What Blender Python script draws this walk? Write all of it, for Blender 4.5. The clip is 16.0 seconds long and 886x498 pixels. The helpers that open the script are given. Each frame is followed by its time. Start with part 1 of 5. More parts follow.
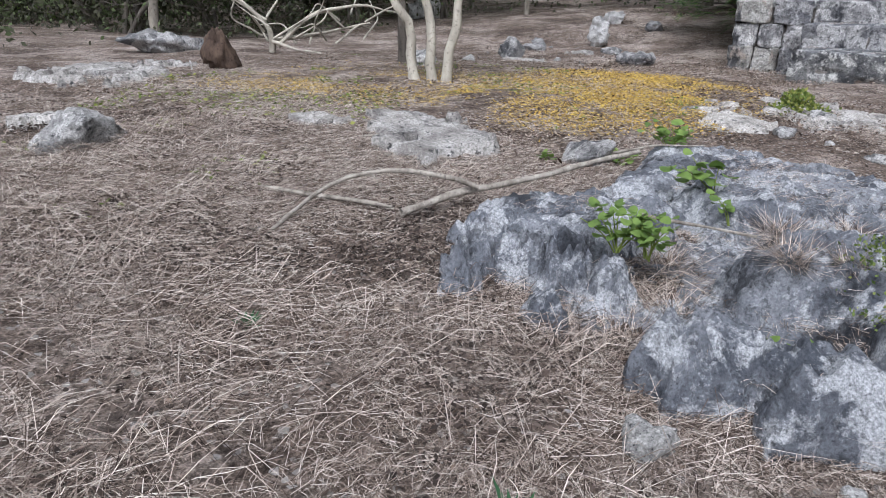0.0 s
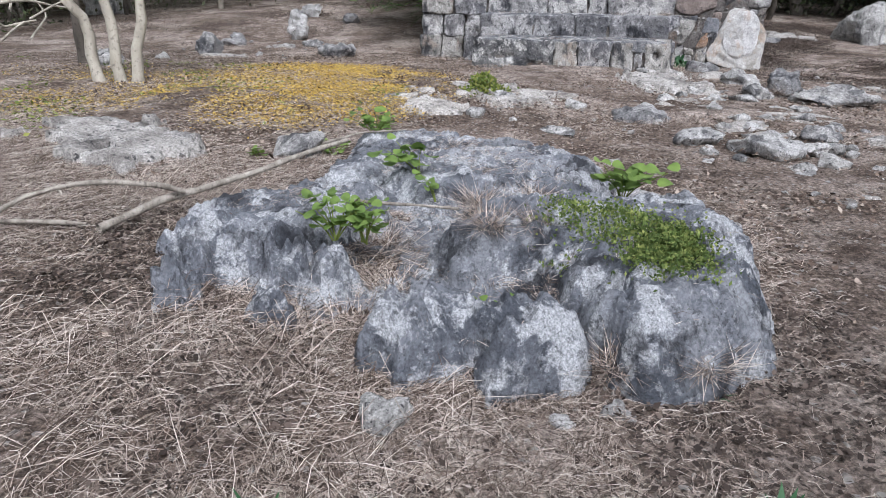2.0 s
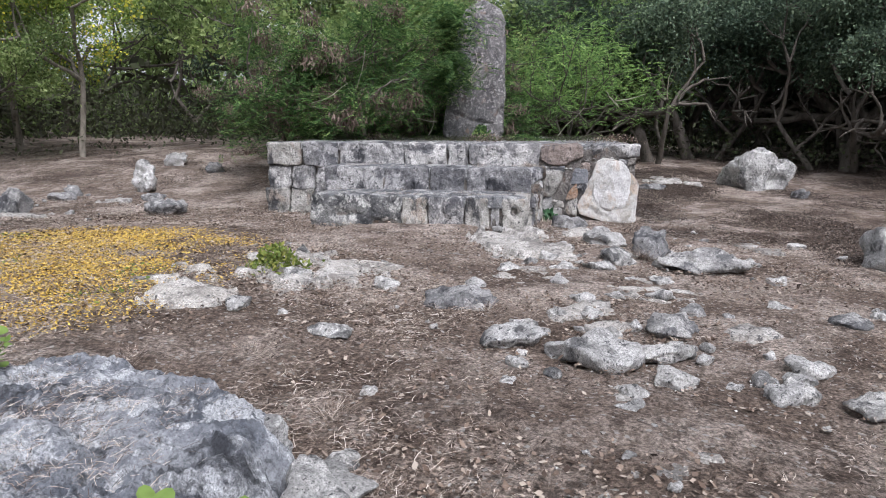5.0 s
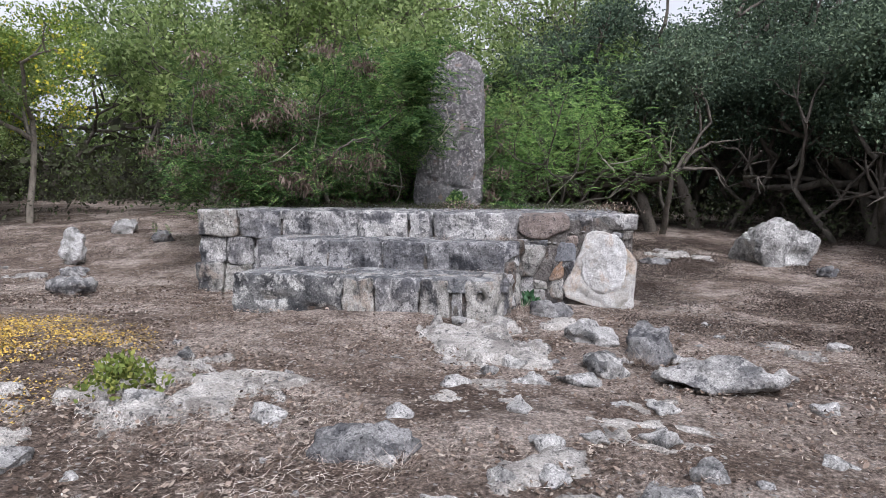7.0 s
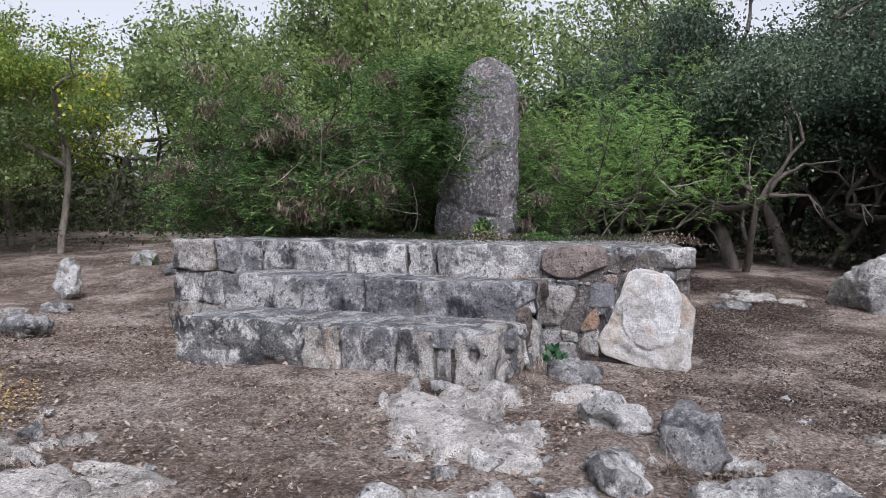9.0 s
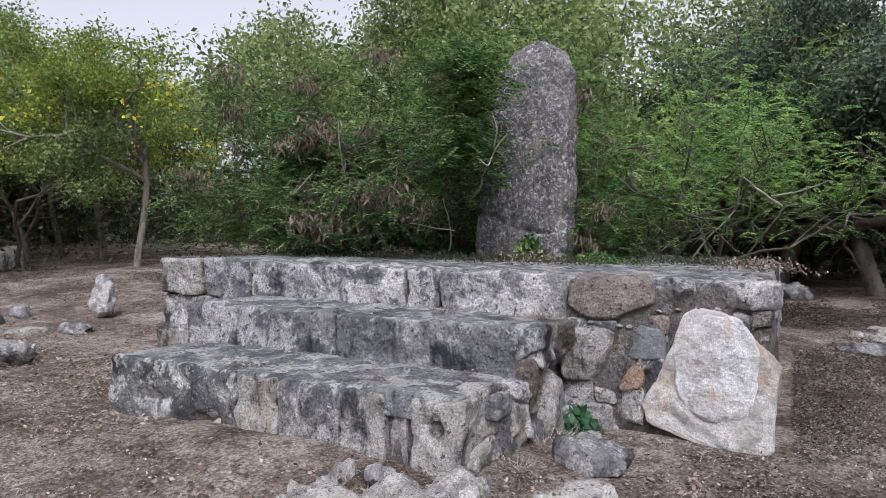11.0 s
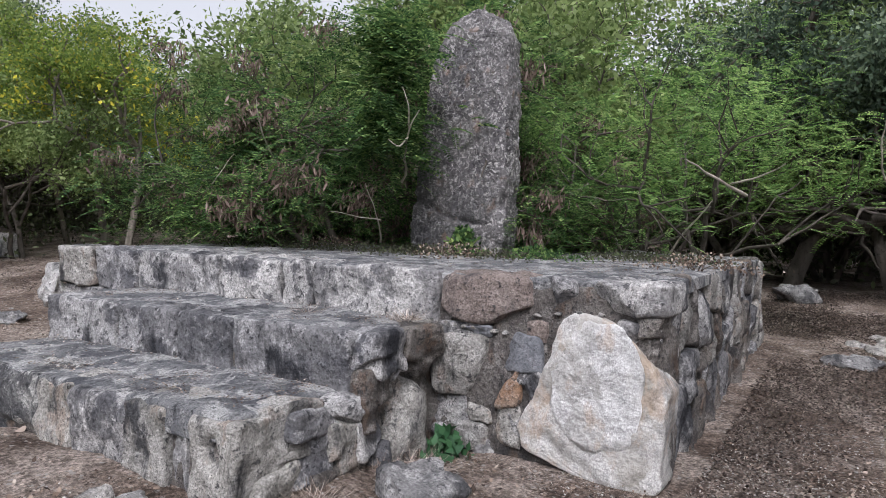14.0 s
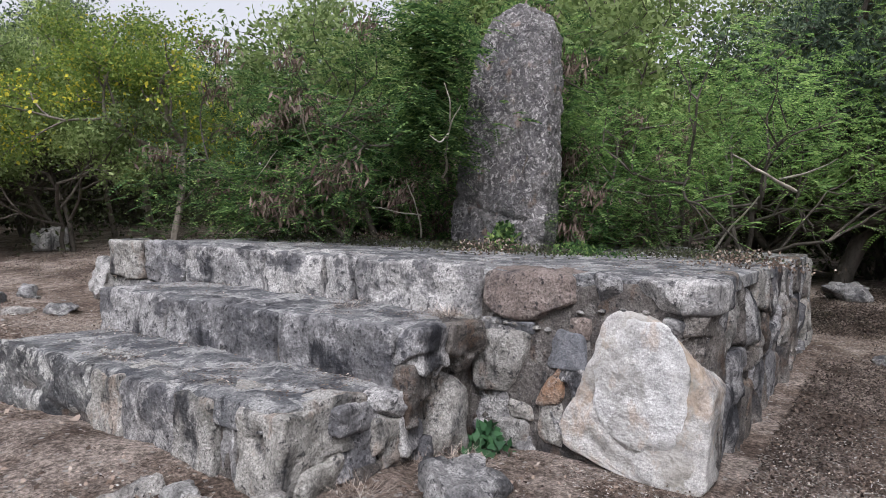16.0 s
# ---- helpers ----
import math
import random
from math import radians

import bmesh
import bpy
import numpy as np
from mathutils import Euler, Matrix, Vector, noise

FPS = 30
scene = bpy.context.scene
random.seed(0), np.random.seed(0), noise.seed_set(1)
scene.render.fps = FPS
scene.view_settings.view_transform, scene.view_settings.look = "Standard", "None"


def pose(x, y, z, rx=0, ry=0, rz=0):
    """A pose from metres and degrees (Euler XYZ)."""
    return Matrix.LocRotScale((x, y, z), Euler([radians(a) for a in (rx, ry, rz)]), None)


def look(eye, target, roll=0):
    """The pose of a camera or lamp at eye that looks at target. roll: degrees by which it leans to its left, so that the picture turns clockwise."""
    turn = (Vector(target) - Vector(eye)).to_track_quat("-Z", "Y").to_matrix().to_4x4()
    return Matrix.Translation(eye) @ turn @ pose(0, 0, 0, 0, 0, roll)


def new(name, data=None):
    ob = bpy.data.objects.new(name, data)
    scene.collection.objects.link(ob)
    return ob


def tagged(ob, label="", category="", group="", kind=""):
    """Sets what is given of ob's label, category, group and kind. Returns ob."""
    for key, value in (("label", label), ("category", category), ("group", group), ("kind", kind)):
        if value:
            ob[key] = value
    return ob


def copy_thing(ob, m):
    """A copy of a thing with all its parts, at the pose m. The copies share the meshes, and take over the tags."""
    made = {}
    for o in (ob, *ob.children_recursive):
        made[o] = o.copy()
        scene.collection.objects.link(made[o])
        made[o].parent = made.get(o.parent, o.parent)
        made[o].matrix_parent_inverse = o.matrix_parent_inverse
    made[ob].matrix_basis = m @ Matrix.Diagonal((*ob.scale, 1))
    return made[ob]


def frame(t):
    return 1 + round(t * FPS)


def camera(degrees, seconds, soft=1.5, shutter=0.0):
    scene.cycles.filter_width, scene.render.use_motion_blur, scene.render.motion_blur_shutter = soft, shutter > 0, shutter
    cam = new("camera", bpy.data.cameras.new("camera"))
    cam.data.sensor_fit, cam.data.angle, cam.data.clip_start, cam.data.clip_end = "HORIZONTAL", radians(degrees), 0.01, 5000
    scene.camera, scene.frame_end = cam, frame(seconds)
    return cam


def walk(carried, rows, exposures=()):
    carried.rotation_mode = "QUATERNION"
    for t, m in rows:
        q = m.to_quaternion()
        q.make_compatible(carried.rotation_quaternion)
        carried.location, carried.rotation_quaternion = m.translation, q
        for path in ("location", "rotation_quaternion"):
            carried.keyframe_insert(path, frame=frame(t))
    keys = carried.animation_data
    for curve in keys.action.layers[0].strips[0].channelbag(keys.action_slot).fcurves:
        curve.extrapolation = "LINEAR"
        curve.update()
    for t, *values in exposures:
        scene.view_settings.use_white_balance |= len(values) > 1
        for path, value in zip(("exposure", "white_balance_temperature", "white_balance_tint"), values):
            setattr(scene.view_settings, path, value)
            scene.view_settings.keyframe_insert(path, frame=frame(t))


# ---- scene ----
cam = camera(64.9, 16.0, soft=0.5)
PATH = [
    (0, (0.045, -0.034, 1.509), (1.558, 1.063, 0.797), 0.2),
    (0.5, (0.046, -0.051, 1.508), (1.69, 0.841, 0.799), 0.5),
    (1, (0.042, -0.078, 1.511), (1.763, 0.644, 0.793), 0.5),
    (1.5, (0.041, -0.092, 1.51), (1.825, 0.451, 0.786), 0.5),
    (2, (0.067, -0.088, 1.501), (1.885, 0.325, 0.777), 0.4),
    (2.5, (0.23, -0.142, 1.485), (2.047, 0.253, 0.749), 0.4),
    (3, (0.491, -0.302, 1.513), (2.3, 0.117, 0.771), 0.2),
    (3.1, (0.544, -0.339, 1.525), (2.352, 0.082, 0.779), 0.1),
    (3.5, (0.812, -0.504, 1.547), (2.628, -0.089, 0.818), 0.0),
    (4, (1.168, -0.704, 1.607), (3.038, -0.386, 0.971), 0.1),
    (4.5, (1.601, -0.941, 1.613), (3.528, -0.664, 1.157), 0.0),
    (5, (2.039, -1.088, 1.617), (3.988, -0.82, 1.256), 0.2),
    (5.2, (2.191, -1.131, 1.635), (4.146, -0.862, 1.313), 0.2),
    (7.3, (4.146, -1.499, 1.61), (6.116, -1.196, 1.444), 0.5),
    (7.5, (4.301, -1.531, 1.606), (6.27, -1.22, 1.451), 0.5),
    (8, (4.811, -1.661, 1.585), (6.777, -1.319, 1.456), 0.5),
    (8.5, (5.282, -1.847, 1.561), (7.245, -1.482, 1.451), 0.4),
    (9, (5.715, -2.009, 1.54), (7.64, -1.473, 1.455), 0.6),
    (9.2, (5.915, -2.059, 1.542), (7.82, -1.455, 1.463), 0.7),
    (11.3, (7.763, -2.698, 1.629), (9.552, -1.806, 1.57), 0.7),
    (11.5, (7.922, -2.786, 1.609), (9.712, -1.895, 1.552), 0.7),
    (12, (8.324, -2.966, 1.606), (10.112, -2.071, 1.549), 0.8),
    (12.5, (8.645, -3.107, 1.622), (10.433, -2.212, 1.569), 0.7),
    (13, (8.769, -3.261, 1.637), (10.551, -2.354, 1.59), 0.9),
    (13.5, (8.785, -3.357, 1.606), (10.526, -2.375, 1.548), 1.1),
    (14, (8.804, -3.397, 1.599), (10.519, -2.373, 1.52), 1.4),
    (14.5, (8.79, -3.403, 1.612), (10.487, -2.349, 1.517), 1.4),
    (15, (8.779, -3.382, 1.612), (10.457, -2.298, 1.516), 1.5),
    (15.5, (8.783, -3.371, 1.603), (10.447, -2.265, 1.508), 1.5),
    (16, (8.787, -3.374, 1.607), (10.445, -2.259, 1.51), 1.5),
]
walk(cam, [(t, look(eye, target, roll)) for t, eye, target, roll in PATH], exposures=((0, 0.74, 5700, 12), (5, 0.9, 5900, 14), (9, 0.72, 5850, 16), (16, 0.72, 6000, 15)))

# ---- world and light: bright overcast evening ----
world = bpy.data.worlds.new("sky")
scene.world = world
world.use_nodes = True
wn = world.node_tree
sky = wn.nodes.new("ShaderNodeTexSky")
sky.sky_type, sky.sun_disc = "NISHITA", False
sky.sun_elevation, sky.sun_rotation = radians(48), radians(250)
sky.air_density, sky.dust_density, sky.ozone_density = 1.0, 4.0, 1.0
cloud = wn.nodes.new("ShaderNodeHueSaturation")
cloud.inputs["Saturation"].default_value = 0.04
wn.links.new(sky.outputs[0], cloud.inputs["Color"])
wn.nodes["Background"].inputs["Strength"].default_value = 0.125
wn.links.new(cloud.outputs[0], wn.nodes["Background"].inputs["Color"])
sun_data = bpy.data.lights.new("sun", "SUN")
sun_data.energy, sun_data.angle, sun_data.color = 1.4, radians(20), (1.0, 0.95, 0.88)
sun = new("sun", sun_data)
sun.matrix_world = look((0, 0, 30), (10.5, 5.5, 16.7))


# ---- number noise, used for shapes ----
def hashed(i, j, k, seed):
    n = (i * 374761393 + j * 668265263 + k * 2147483647 + seed * 974711) & 0xFFFFFFFF
    n = ((n ^ (n >> 13)) * 1274126177) & 0xFFFFFFFF
    return ((n ^ (n >> 16)) & 0xFFFF) / 32767.5 - 1.0


def vnoise(p, seed=0):
    """Smooth noise in -1..1 at the rows of p (n x 3)."""
    p = np.asarray(p, float)
    c = np.floor(p).astype(np.int64)
    f = p - c
    f = f * f * (3 - 2 * f)
    out = np.zeros(len(p))
    for a in (0, 1):
        for b in (0, 1):
            for d in (0, 1):
                w = (f[:, 0] if a else 1 - f[:, 0]) * (f[:, 1] if b else 1 - f[:, 1]) * (f[:, 2] if d else 1 - f[:, 2])
                out += w * hashed(c[:, 0] + a, c[:, 1] + b, c[:, 2] + d, seed)
    return out


def fbm(p, seed=0, octaves=4, gain=0.5):
    p = np.asarray(p, float)
    out, amp = np.zeros(len(p)), 1.0
    for o in range(octaves):
        out += amp * vnoise(p * 2 ** o + 17.3 * o, seed + o)
        amp *= gain
    return out


def sstep(v):
    v = np.clip(v, 0, 1)
    return v * v * (3 - 2 * v)


def lay(x, y):
    """The lie of the land."""
    x, y = np.asarray(x, float), np.asarray(y, float)
    h = 0.14 + 0.06 * sstep((6 - x) / 2.5) + 0.29 * sstep((y + 0.6) / 5.0) * (1 - 0.7 * sstep((x - 8) / 4) * sstep((17 - x) / 3))
    h = h + 0.07 * np.exp(-((x - 7.9) / 1.2) ** 2 - ((y - 1.3) / 1.1) ** 2)
    h = h + 0.12 * np.exp(-((x - 11.0) / 1.0) ** 2 - ((y - 0.2) / 1.6) ** 2)
    h = h + 0.48 * sstep((x - 13.5) / 9.5)
    return h


def ground_z(x, y):
    return float(lay(x, y))


# ---- meshes from arrays ----
def mesh_of(name, verts, faces, smooth=True):
    me = bpy.data.meshes.new(name)
    verts = np.ascontiguousarray(verts, dtype=np.float32)
    faces = np.ascontiguousarray(faces, dtype=np.int32)
    n, k = faces.shape
    me.vertices.add(len(verts))
    me.vertices.foreach_set("co", verts.ravel())
    me.loops.add(n * k)
    me.loops.foreach_set("vertex_index", faces.ravel())
    me.polygons.add(n)
    me.polygons.foreach_set("loop_start", np.arange(0, n * k, k, dtype=np.int32))
    if smooth:
        me.polygons.foreach_set("use_smooth", np.ones(n, dtype=bool))
    me.update(calc_edges=True)
    return me


def part(name, me, material, parent=None, label=""):
    ob = new(name, me)
    if material and not me.materials:
        me.materials.append(material)
    if parent:
        ob.parent = parent
    if label:
        tagged(ob, label)
    return ob


def root(name, x, y, z, label, category, group="", turn=0):
    ob = new(name)
    ob.empty_display_size = 0.1
    ob.matrix_basis = pose(x, y, z, 0, 0, turn)
    return tagged(ob, label, category, group)


def grid_faces(nx, ny):
    a = np.arange(nx * ny).reshape(nx, ny)
    return np.stack([a[:-1, :-1], a[1:, :-1], a[1:, 1:], a[:-1, 1:]], -1).reshape(-1, 4)


def cube_grid(n):
    """A cube's skin from -1 to 1, each side cut n by n, with shared corners."""
    index, verts, faces = {}, [], []
    t = np.linspace(-1, 1, n + 1)

    def vert(p):
        key = tuple(np.round(p, 5))
        if key not in index:
            index[key] = len(verts)
            verts.append(key)
        return index[key]

    for axis in range(3):
        u, v = (axis + 1) % 3, (axis + 2) % 3
        for side in (-1, 1):
            for i in range(n):
                for j in range(n):
                    quad = []
                    for a, b in ((i, j), (i + 1, j), (i + 1, j + 1), (i, j + 1)):
                        p = [0, 0, 0]
                        p[axis], p[u], p[v] = side, t[a], t[b]
                        quad.append(vert(p))
                    faces.append(quad if side > 0 else quad[::-1])
    return np.array(verts), np.array(faces)


CUBES = {n: cube_grid(n) for n in (4, 6, 8, 14, 24, 40, 72)}


def lump(size, seed, n=8, power=4.0, rough=0.12, freq=1.6, skew=0.12, flat=None, fine=0.03, cuts=0):
    """A stone: a rounded box of half sizes `size`, its corners pulled about and its skin uneven."""
    verts, faces = CUBES[n]
    rng = np.random.RandomState(seed)
    p = verts / (np.sum(np.abs(verts) ** power, 1) ** (1 / power))[:, None]
    pull = rng.uniform(-skew, skew, (2, 2, 2, 3))
    w = (p + 1) / 2
    out = p.copy()
    for a in (0, 1):
        for b in (0, 1):
            for d in (0, 1):
                k = (w[:, 0] if a else 1 - w[:, 0]) * (w[:, 1] if b else 1 - w[:, 1]) * (w[:, 2] if d else 1 - w[:, 2])
                out += k[:, None] * pull[a, b, d]
    for _ in range(cuts):
        d = rng.normal(0, 1, 3) * np.array([1, 1, 0.8])
        d /= np.linalg.norm(d)
        out = out - np.outer(np.maximum(out @ d - rng.uniform(0.55, 0.9), 0), d) * 0.9
    q = out * np.array(size)
    small = min(size)
    d = fbm(q * freq / small * 0.6, seed, 3) * rough * small + fbm(q * 14, seed + 9, 2) * fine * small
    n_dir = p / np.linalg.norm(p, axis=1)[:, None]
    q = q + n_dir * d[:, None]
    if flat is not None:
        q[:, 2] = np.maximum(q[:, 2], flat)
    return q, faces


def tube(path, radii, sides=7, seed=0, wobble=0.0):
    path, radii = np.asarray(path, float), np.asarray(radii, float)
    n = len(path)
    tan = np.gradient(path, axis=0)
    tan /= np.linalg.norm(tan, axis=1)[:, None] + 1e-9
    ref = np.where(np.abs(tan[:, 2:3]) > 0.9, np.array([[1.0, 0, 0]]), np.array([[0, 0, 1.0]]))
    u = np.cross(tan, ref)
    u /= np.linalg.norm(u, axis=1)[:, None] + 1e-9
    v = np.cross(tan, u)
    ang = np.linspace(0, 2 * math.pi, sides, endpoint=False)
    ring = path[:, None, :] + radii[:, None, None] * (np.cos(ang)[None, :, None] * u[:, None, :] + np.sin(ang)[None, :, None] * v[:, None, :])
    verts = ring.reshape(-1, 3)
    if wobble:
        verts = verts + (fbm(verts * 9, seed, 2) * wobble)[:, None] * (verts - np.repeat(path, sides, 0))
    a = np.arange(n * sides).reshape(n, sides)
    b = np.roll(a, -1, axis=1)
    faces = np.stack([a[:-1], b[:-1], b[1:], a[1:]], -1).reshape(-1, 4)
    return verts, faces


def joined(pieces):
    vs, fs, n = [], [], 0
    for v, f in pieces:
        vs.append(v)
        fs.append(f + n)
        n += len(v)
    return np.vstack(vs), np.vstack(fs)


def quads(at, along, across):
    """Flat lens-shaped leaves: at = foot, along = whole length, across = half width."""
    v = np.stack([at, at + along * 0.45 + across, at + along, at + along * 0.45 - across], 1).reshape(-1, 3)
    return v, np.arange(len(v)).reshape(-1, 4)


def unit(v):
    return v / (np.linalg.norm(v, axis=-1, keepdims=True) + 1e-9)


# ---- materials ----
class Build:
    def __init__(self, name):
        self.m = bpy.data.materials.new(name)
        self.m.use_nodes = True
        self.t = self.m.node_tree
        self.n, self.l = self.t.nodes, self.t.links
        self.bsdf = self.n["Principled BSDF"]
        self.pos = self.n.new("ShaderNodeNewGeometry").outputs["Position"]

    def put(self, socket, value):
        if hasattr(value, "is_linked"):
            self.l.new(value, socket)
        else:
            socket.default_value = value

    def noise(self, scale, detail=4, rough=0.55, vec=None, distort=0.0):
        n = self.n.new("ShaderNodeTexNoise")
        n.inputs["Scale"].default_value, n.inputs["Detail"].default_value = scale, detail
        n.inputs["Roughness"].default_value, n.inputs["Distortion"].default_value = rough, distort
        self.l.new(vec or self.pos, n.inputs["Vector"])
        return n.outputs["Fac"]

    def cells(self, scale, feature="F1", vec=None, out="Distance"):
        n = self.n.new("ShaderNodeTexVoronoi")
        n.feature = feature
        n.inputs["Scale"].default_value = scale
        self.l.new(vec or self.pos, n.inputs["Vector"])
        return n.outputs[out]

    def stretch(self, x, y, z):
        n = self.n.new("ShaderNodeVectorMath")
        n.operation = "MULTIPLY"
        self.l.new(self.pos, n.inputs[0])
        n.inputs[1].default_value = (x, y, z)
        return n.outputs[0]

    def ramp(self, fac, *stops):
        n = self.n.new("ShaderNodeValToRGB")
        e = n.color_ramp.elements
        while len(e) < len(stops):
            e.new(0.5)
        for el, (p, c) in zip(e, stops):
            el.position = p
            el.color = (c, c, c, 1) if isinstance(c, (int, float)) else (*c, 1)
        self.l.new(fac, n.inputs["Fac"])
        return n.outputs["Color"]

    def mix(self, fac, a, b, mode="MIX"):
        n = self.n.new("ShaderNodeMix")
        n.data_type, n.blend_type = "RGBA", mode
        self.put(n.inputs["Factor"], fac)
        self.put(n.inputs["A"], a if hasattr(a, "is_linked") else (*a, 1))
        self.put(n.inputs["B"], b if hasattr(b, "is_linked") else (*b, 1))
        return n.outputs["Result"]

    def maths(self, op, a, b=0.0):
        n = self.n.new("ShaderNodeMath")
        n.operation = op
        self.put(n.inputs[0], a)
        self.put(n.inputs[1], b)
        return n.outputs[0]

    def bump(self, height, strength=0.5, distance=0.02, under=None):
        n = self.n.new("ShaderNodeBump")
        n.inputs["Strength"].default_value, n.inputs["Distance"].default_value = strength, distance
        self.l.new(height, n.inputs["Height"])
        if under:
            self.l.new(under, n.inputs["Normal"])
        return n.outputs["Normal"]

    def random(self, island=False):
        if island:
            return self.n.new("ShaderNodeNewGeometry").outputs["Random Per Island"]
        return self.n.new("ShaderNodeObjectInfo").outputs["Random"]

    def done(self, colour, rough=0.9, normal=None, spec=0.25):
        self.put(self.bsdf.inputs["Base Color"], colour if hasattr(colour, "is_linked") else (*colour, 1))
        self.put(self.bsdf.inputs["Roughness"], rough)
        self.bsdf.inputs["Specular IOR Level"].default_value = spec
        if normal:
            self.l.new(normal, self.bsdf.inputs["Normal"])
        return self.m


def stone_mat(name, dark, mid, pale, black=0.5, scale=1.0, lichen=0.45, warm=None, tint=0.3, pits=0.6, grit=1.0, cover=0.52):
    """Weathered limestone: grey crust, pale scabs with ragged rims, black algae, pits."""
    b = Build(name)
    base = b.ramp(b.noise(1.3 * scale, 5, 0.6), (0.38, dark), (0.52, mid), (0.66, tuple((2 * m + p) / 3 for m, p in zip(mid, pale))))
    pale_grain = b.mix(1.0, pale, b.ramp(b.noise(60 * scale, 4, 0.7), (0.36, 0.7), (0.64, 1.15)), "MULTIPLY")
    scab = b.ramp(b.noise(1.9 * scale, 10, 0.68, distort=0.4), (cover - 0.02, 0.0), (cover + 0.035, lichen))
    base = b.mix(scab, base, pale_grain)
    base = b.mix(b.ramp(b.noise(8 * scale, 8, 0.7, distort=0.3), (0.56, 0.0), (0.62, lichen * 0.5)), base, pale_grain)
    if warm:
        base = b.mix(b.ramp(b.noise(1.7 * scale, 7, 0.65, b.stretch(1, 1.3, 0.8)), (0.55, 0.0), (0.62, 0.55)), base, warm)
    base = b.mix(b.ramp(b.noise(1.5 * scale, 9, 0.68, b.stretch(1, 1, 0.42), 0.3), (0.53, 0.0), (0.63, black)), base, (0.03, 0.031, 0.036))
    base = b.mix(b.ramp(b.noise(9 * scale, 9, 0.72), (0.575, 0.0), (0.61, 0.8 * grit)), base, (0.035, 0.036, 0.04))
    # shade inside the pits, painted near black where the bump sinks
    hole = b.ramp(b.cells(24 * scale), (0.12, 0.85 * grit), (0.2, 0.0))
    pit_shade = b.mix(1.0, hole, b.ramp(b.noise(4 * scale, 3, 0.5), (0.50, 0.0), (0.56, 1.0)), "MULTIPLY")
    base = b.mix(pit_shade, base, (0.025, 0.025, 0.028))
    base = b.mix(1.0, base, b.ramp(b.noise(30 * scale, 6, 0.7), (0.36, 1 - 0.45 * grit), (0.5, 1.0), (0.64, 1 + 0.35 * grit)), "MULTIPLY")
    if tint:
        base = b.mix(1.0, base, b.ramp(b.random(), (0.0, (1 - tint, 1 - tint, 1 - tint * 0.9)), (1.0, (1 + tint, 1 + tint * 0.93, 1 + tint * 0.85))), "MULTIPLY")
    h1 = b.noise(9 * scale, 9, 0.64)
    h2 = b.ramp(b.cells(24 * scale), (0.10, 0.0), (0.3, 1.0))
    nrm = b.bump(h2, pits * 0.45, 0.012, b.bump(h1, 0.5 + 0.4 * grit, 0.055))
    return b.done(base, 0.93, nrm, 0.2)


BOULDER = stone_mat("outcrop_limestone", (0.085, 0.092, 0.108), (0.175, 0.182, 0.202), (0.48, 0.486, 0.50), 0.88, 2.1, 0.85, tint=0, pits=0.8, grit=0.7, cover=0.525)
ROCK = stone_mat("rock_limestone", (0.105, 0.105, 0.11), (0.19, 0.186, 0.184), (0.42, 0.41, 0.398), 0.7, 2.2, 0.75, tint=0.2, cover=0.5)
PALEROCK = stone_mat("pale_limestone", (0.23, 0.225, 0.217), (0.37, 0.36, 0.345), (0.58, 0.565, 0.545), 0.75, 2.4, 0.75, tint=0.12, cover=0.51)
BEDROCK = stone_mat("flat_bedrock", (0.25, 0.23, 0.21), (0.39, 0.365, 0.335), (0.58, 0.553, 0.52), 0.5, 2.2, 0.75, tint=0.12, cover=0.52)
BLOCK = stone_mat("platform_block", (0.10, 0.10, 0.107), (0.19, 0.186, 0.187), (0.43, 0.42, 0.41), 0.95, 1.7, 0.85, tint=0.22, cover=0.505)
PALEBLOCK = stone_mat("platform_pale_block", (0.17, 0.165, 0.15), (0.28, 0.268, 0.248), (0.44, 0.425, 0.40), 0.9, 2.2, 0.7, (0.30, 0.235, 0.19), 0.15, cover=0.52)
REDBLOCK = stone_mat("platform_reddish_block", (0.13, 0.108, 0.098), (0.235, 0.19, 0.168), (0.40, 0.345, 0.31), 0.7, 2.2, 0.5, tint=0.12, cover=0.55)
ORANGEBLOCK = stone_mat("platform_orange_block", (0.30, 0.18, 0.11), (0.42, 0.30, 0.22), (0.56, 0.50, 0.45), 0.4, 2.2, 0.6, tint=0.1, cover=0.5)
GREYBLOCK = stone_mat("platform_smooth_grey_block", (0.13, 0.135, 0.148), (0.19, 0.195, 0.21), (0.30, 0.30, 0.31), 0.4, 1.6, 0.35, tint=0.1, pits=0.3, grit=0.6, cover=0.56)
SLAB = stone_mat("big_pale_slab", (0.25, 0.23, 0.19), (0.39, 0.37, 0.34), (0.53, 0.515, 0.495), 0.55, 1.6, 0.8, (0.42, 0.31, 0.225), 0, 0.15, 0.3, 0.48)
CRAG = stone_mat("platform_craggy_block", (0.05, 0.051, 0.055), (0.12, 0.119, 0.12), (0.50, 0.49, 0.465), 0.95, 2.6, 0.9, tint=0, pits=0.9, cover=0.525)
SPALL = stone_mat("slab_spalled_face", (0.36, 0.345, 0.325), (0.50, 0.487, 0.47), (0.62, 0.61, 0.60), 0.25, 2.0, 0.7, (0.46, 0.36, 0.28), 0, 0.15, 0.35, 0.49)
MORTAR = stone_mat("old_mortar", (0.075, 0.068, 0.063), (0.15, 0.135, 0.122), (0.32, 0.298, 0.275), 0.7, 3.2, 0.7, (0.15, 0.10, 0.07), 0.15, cover=0.55)
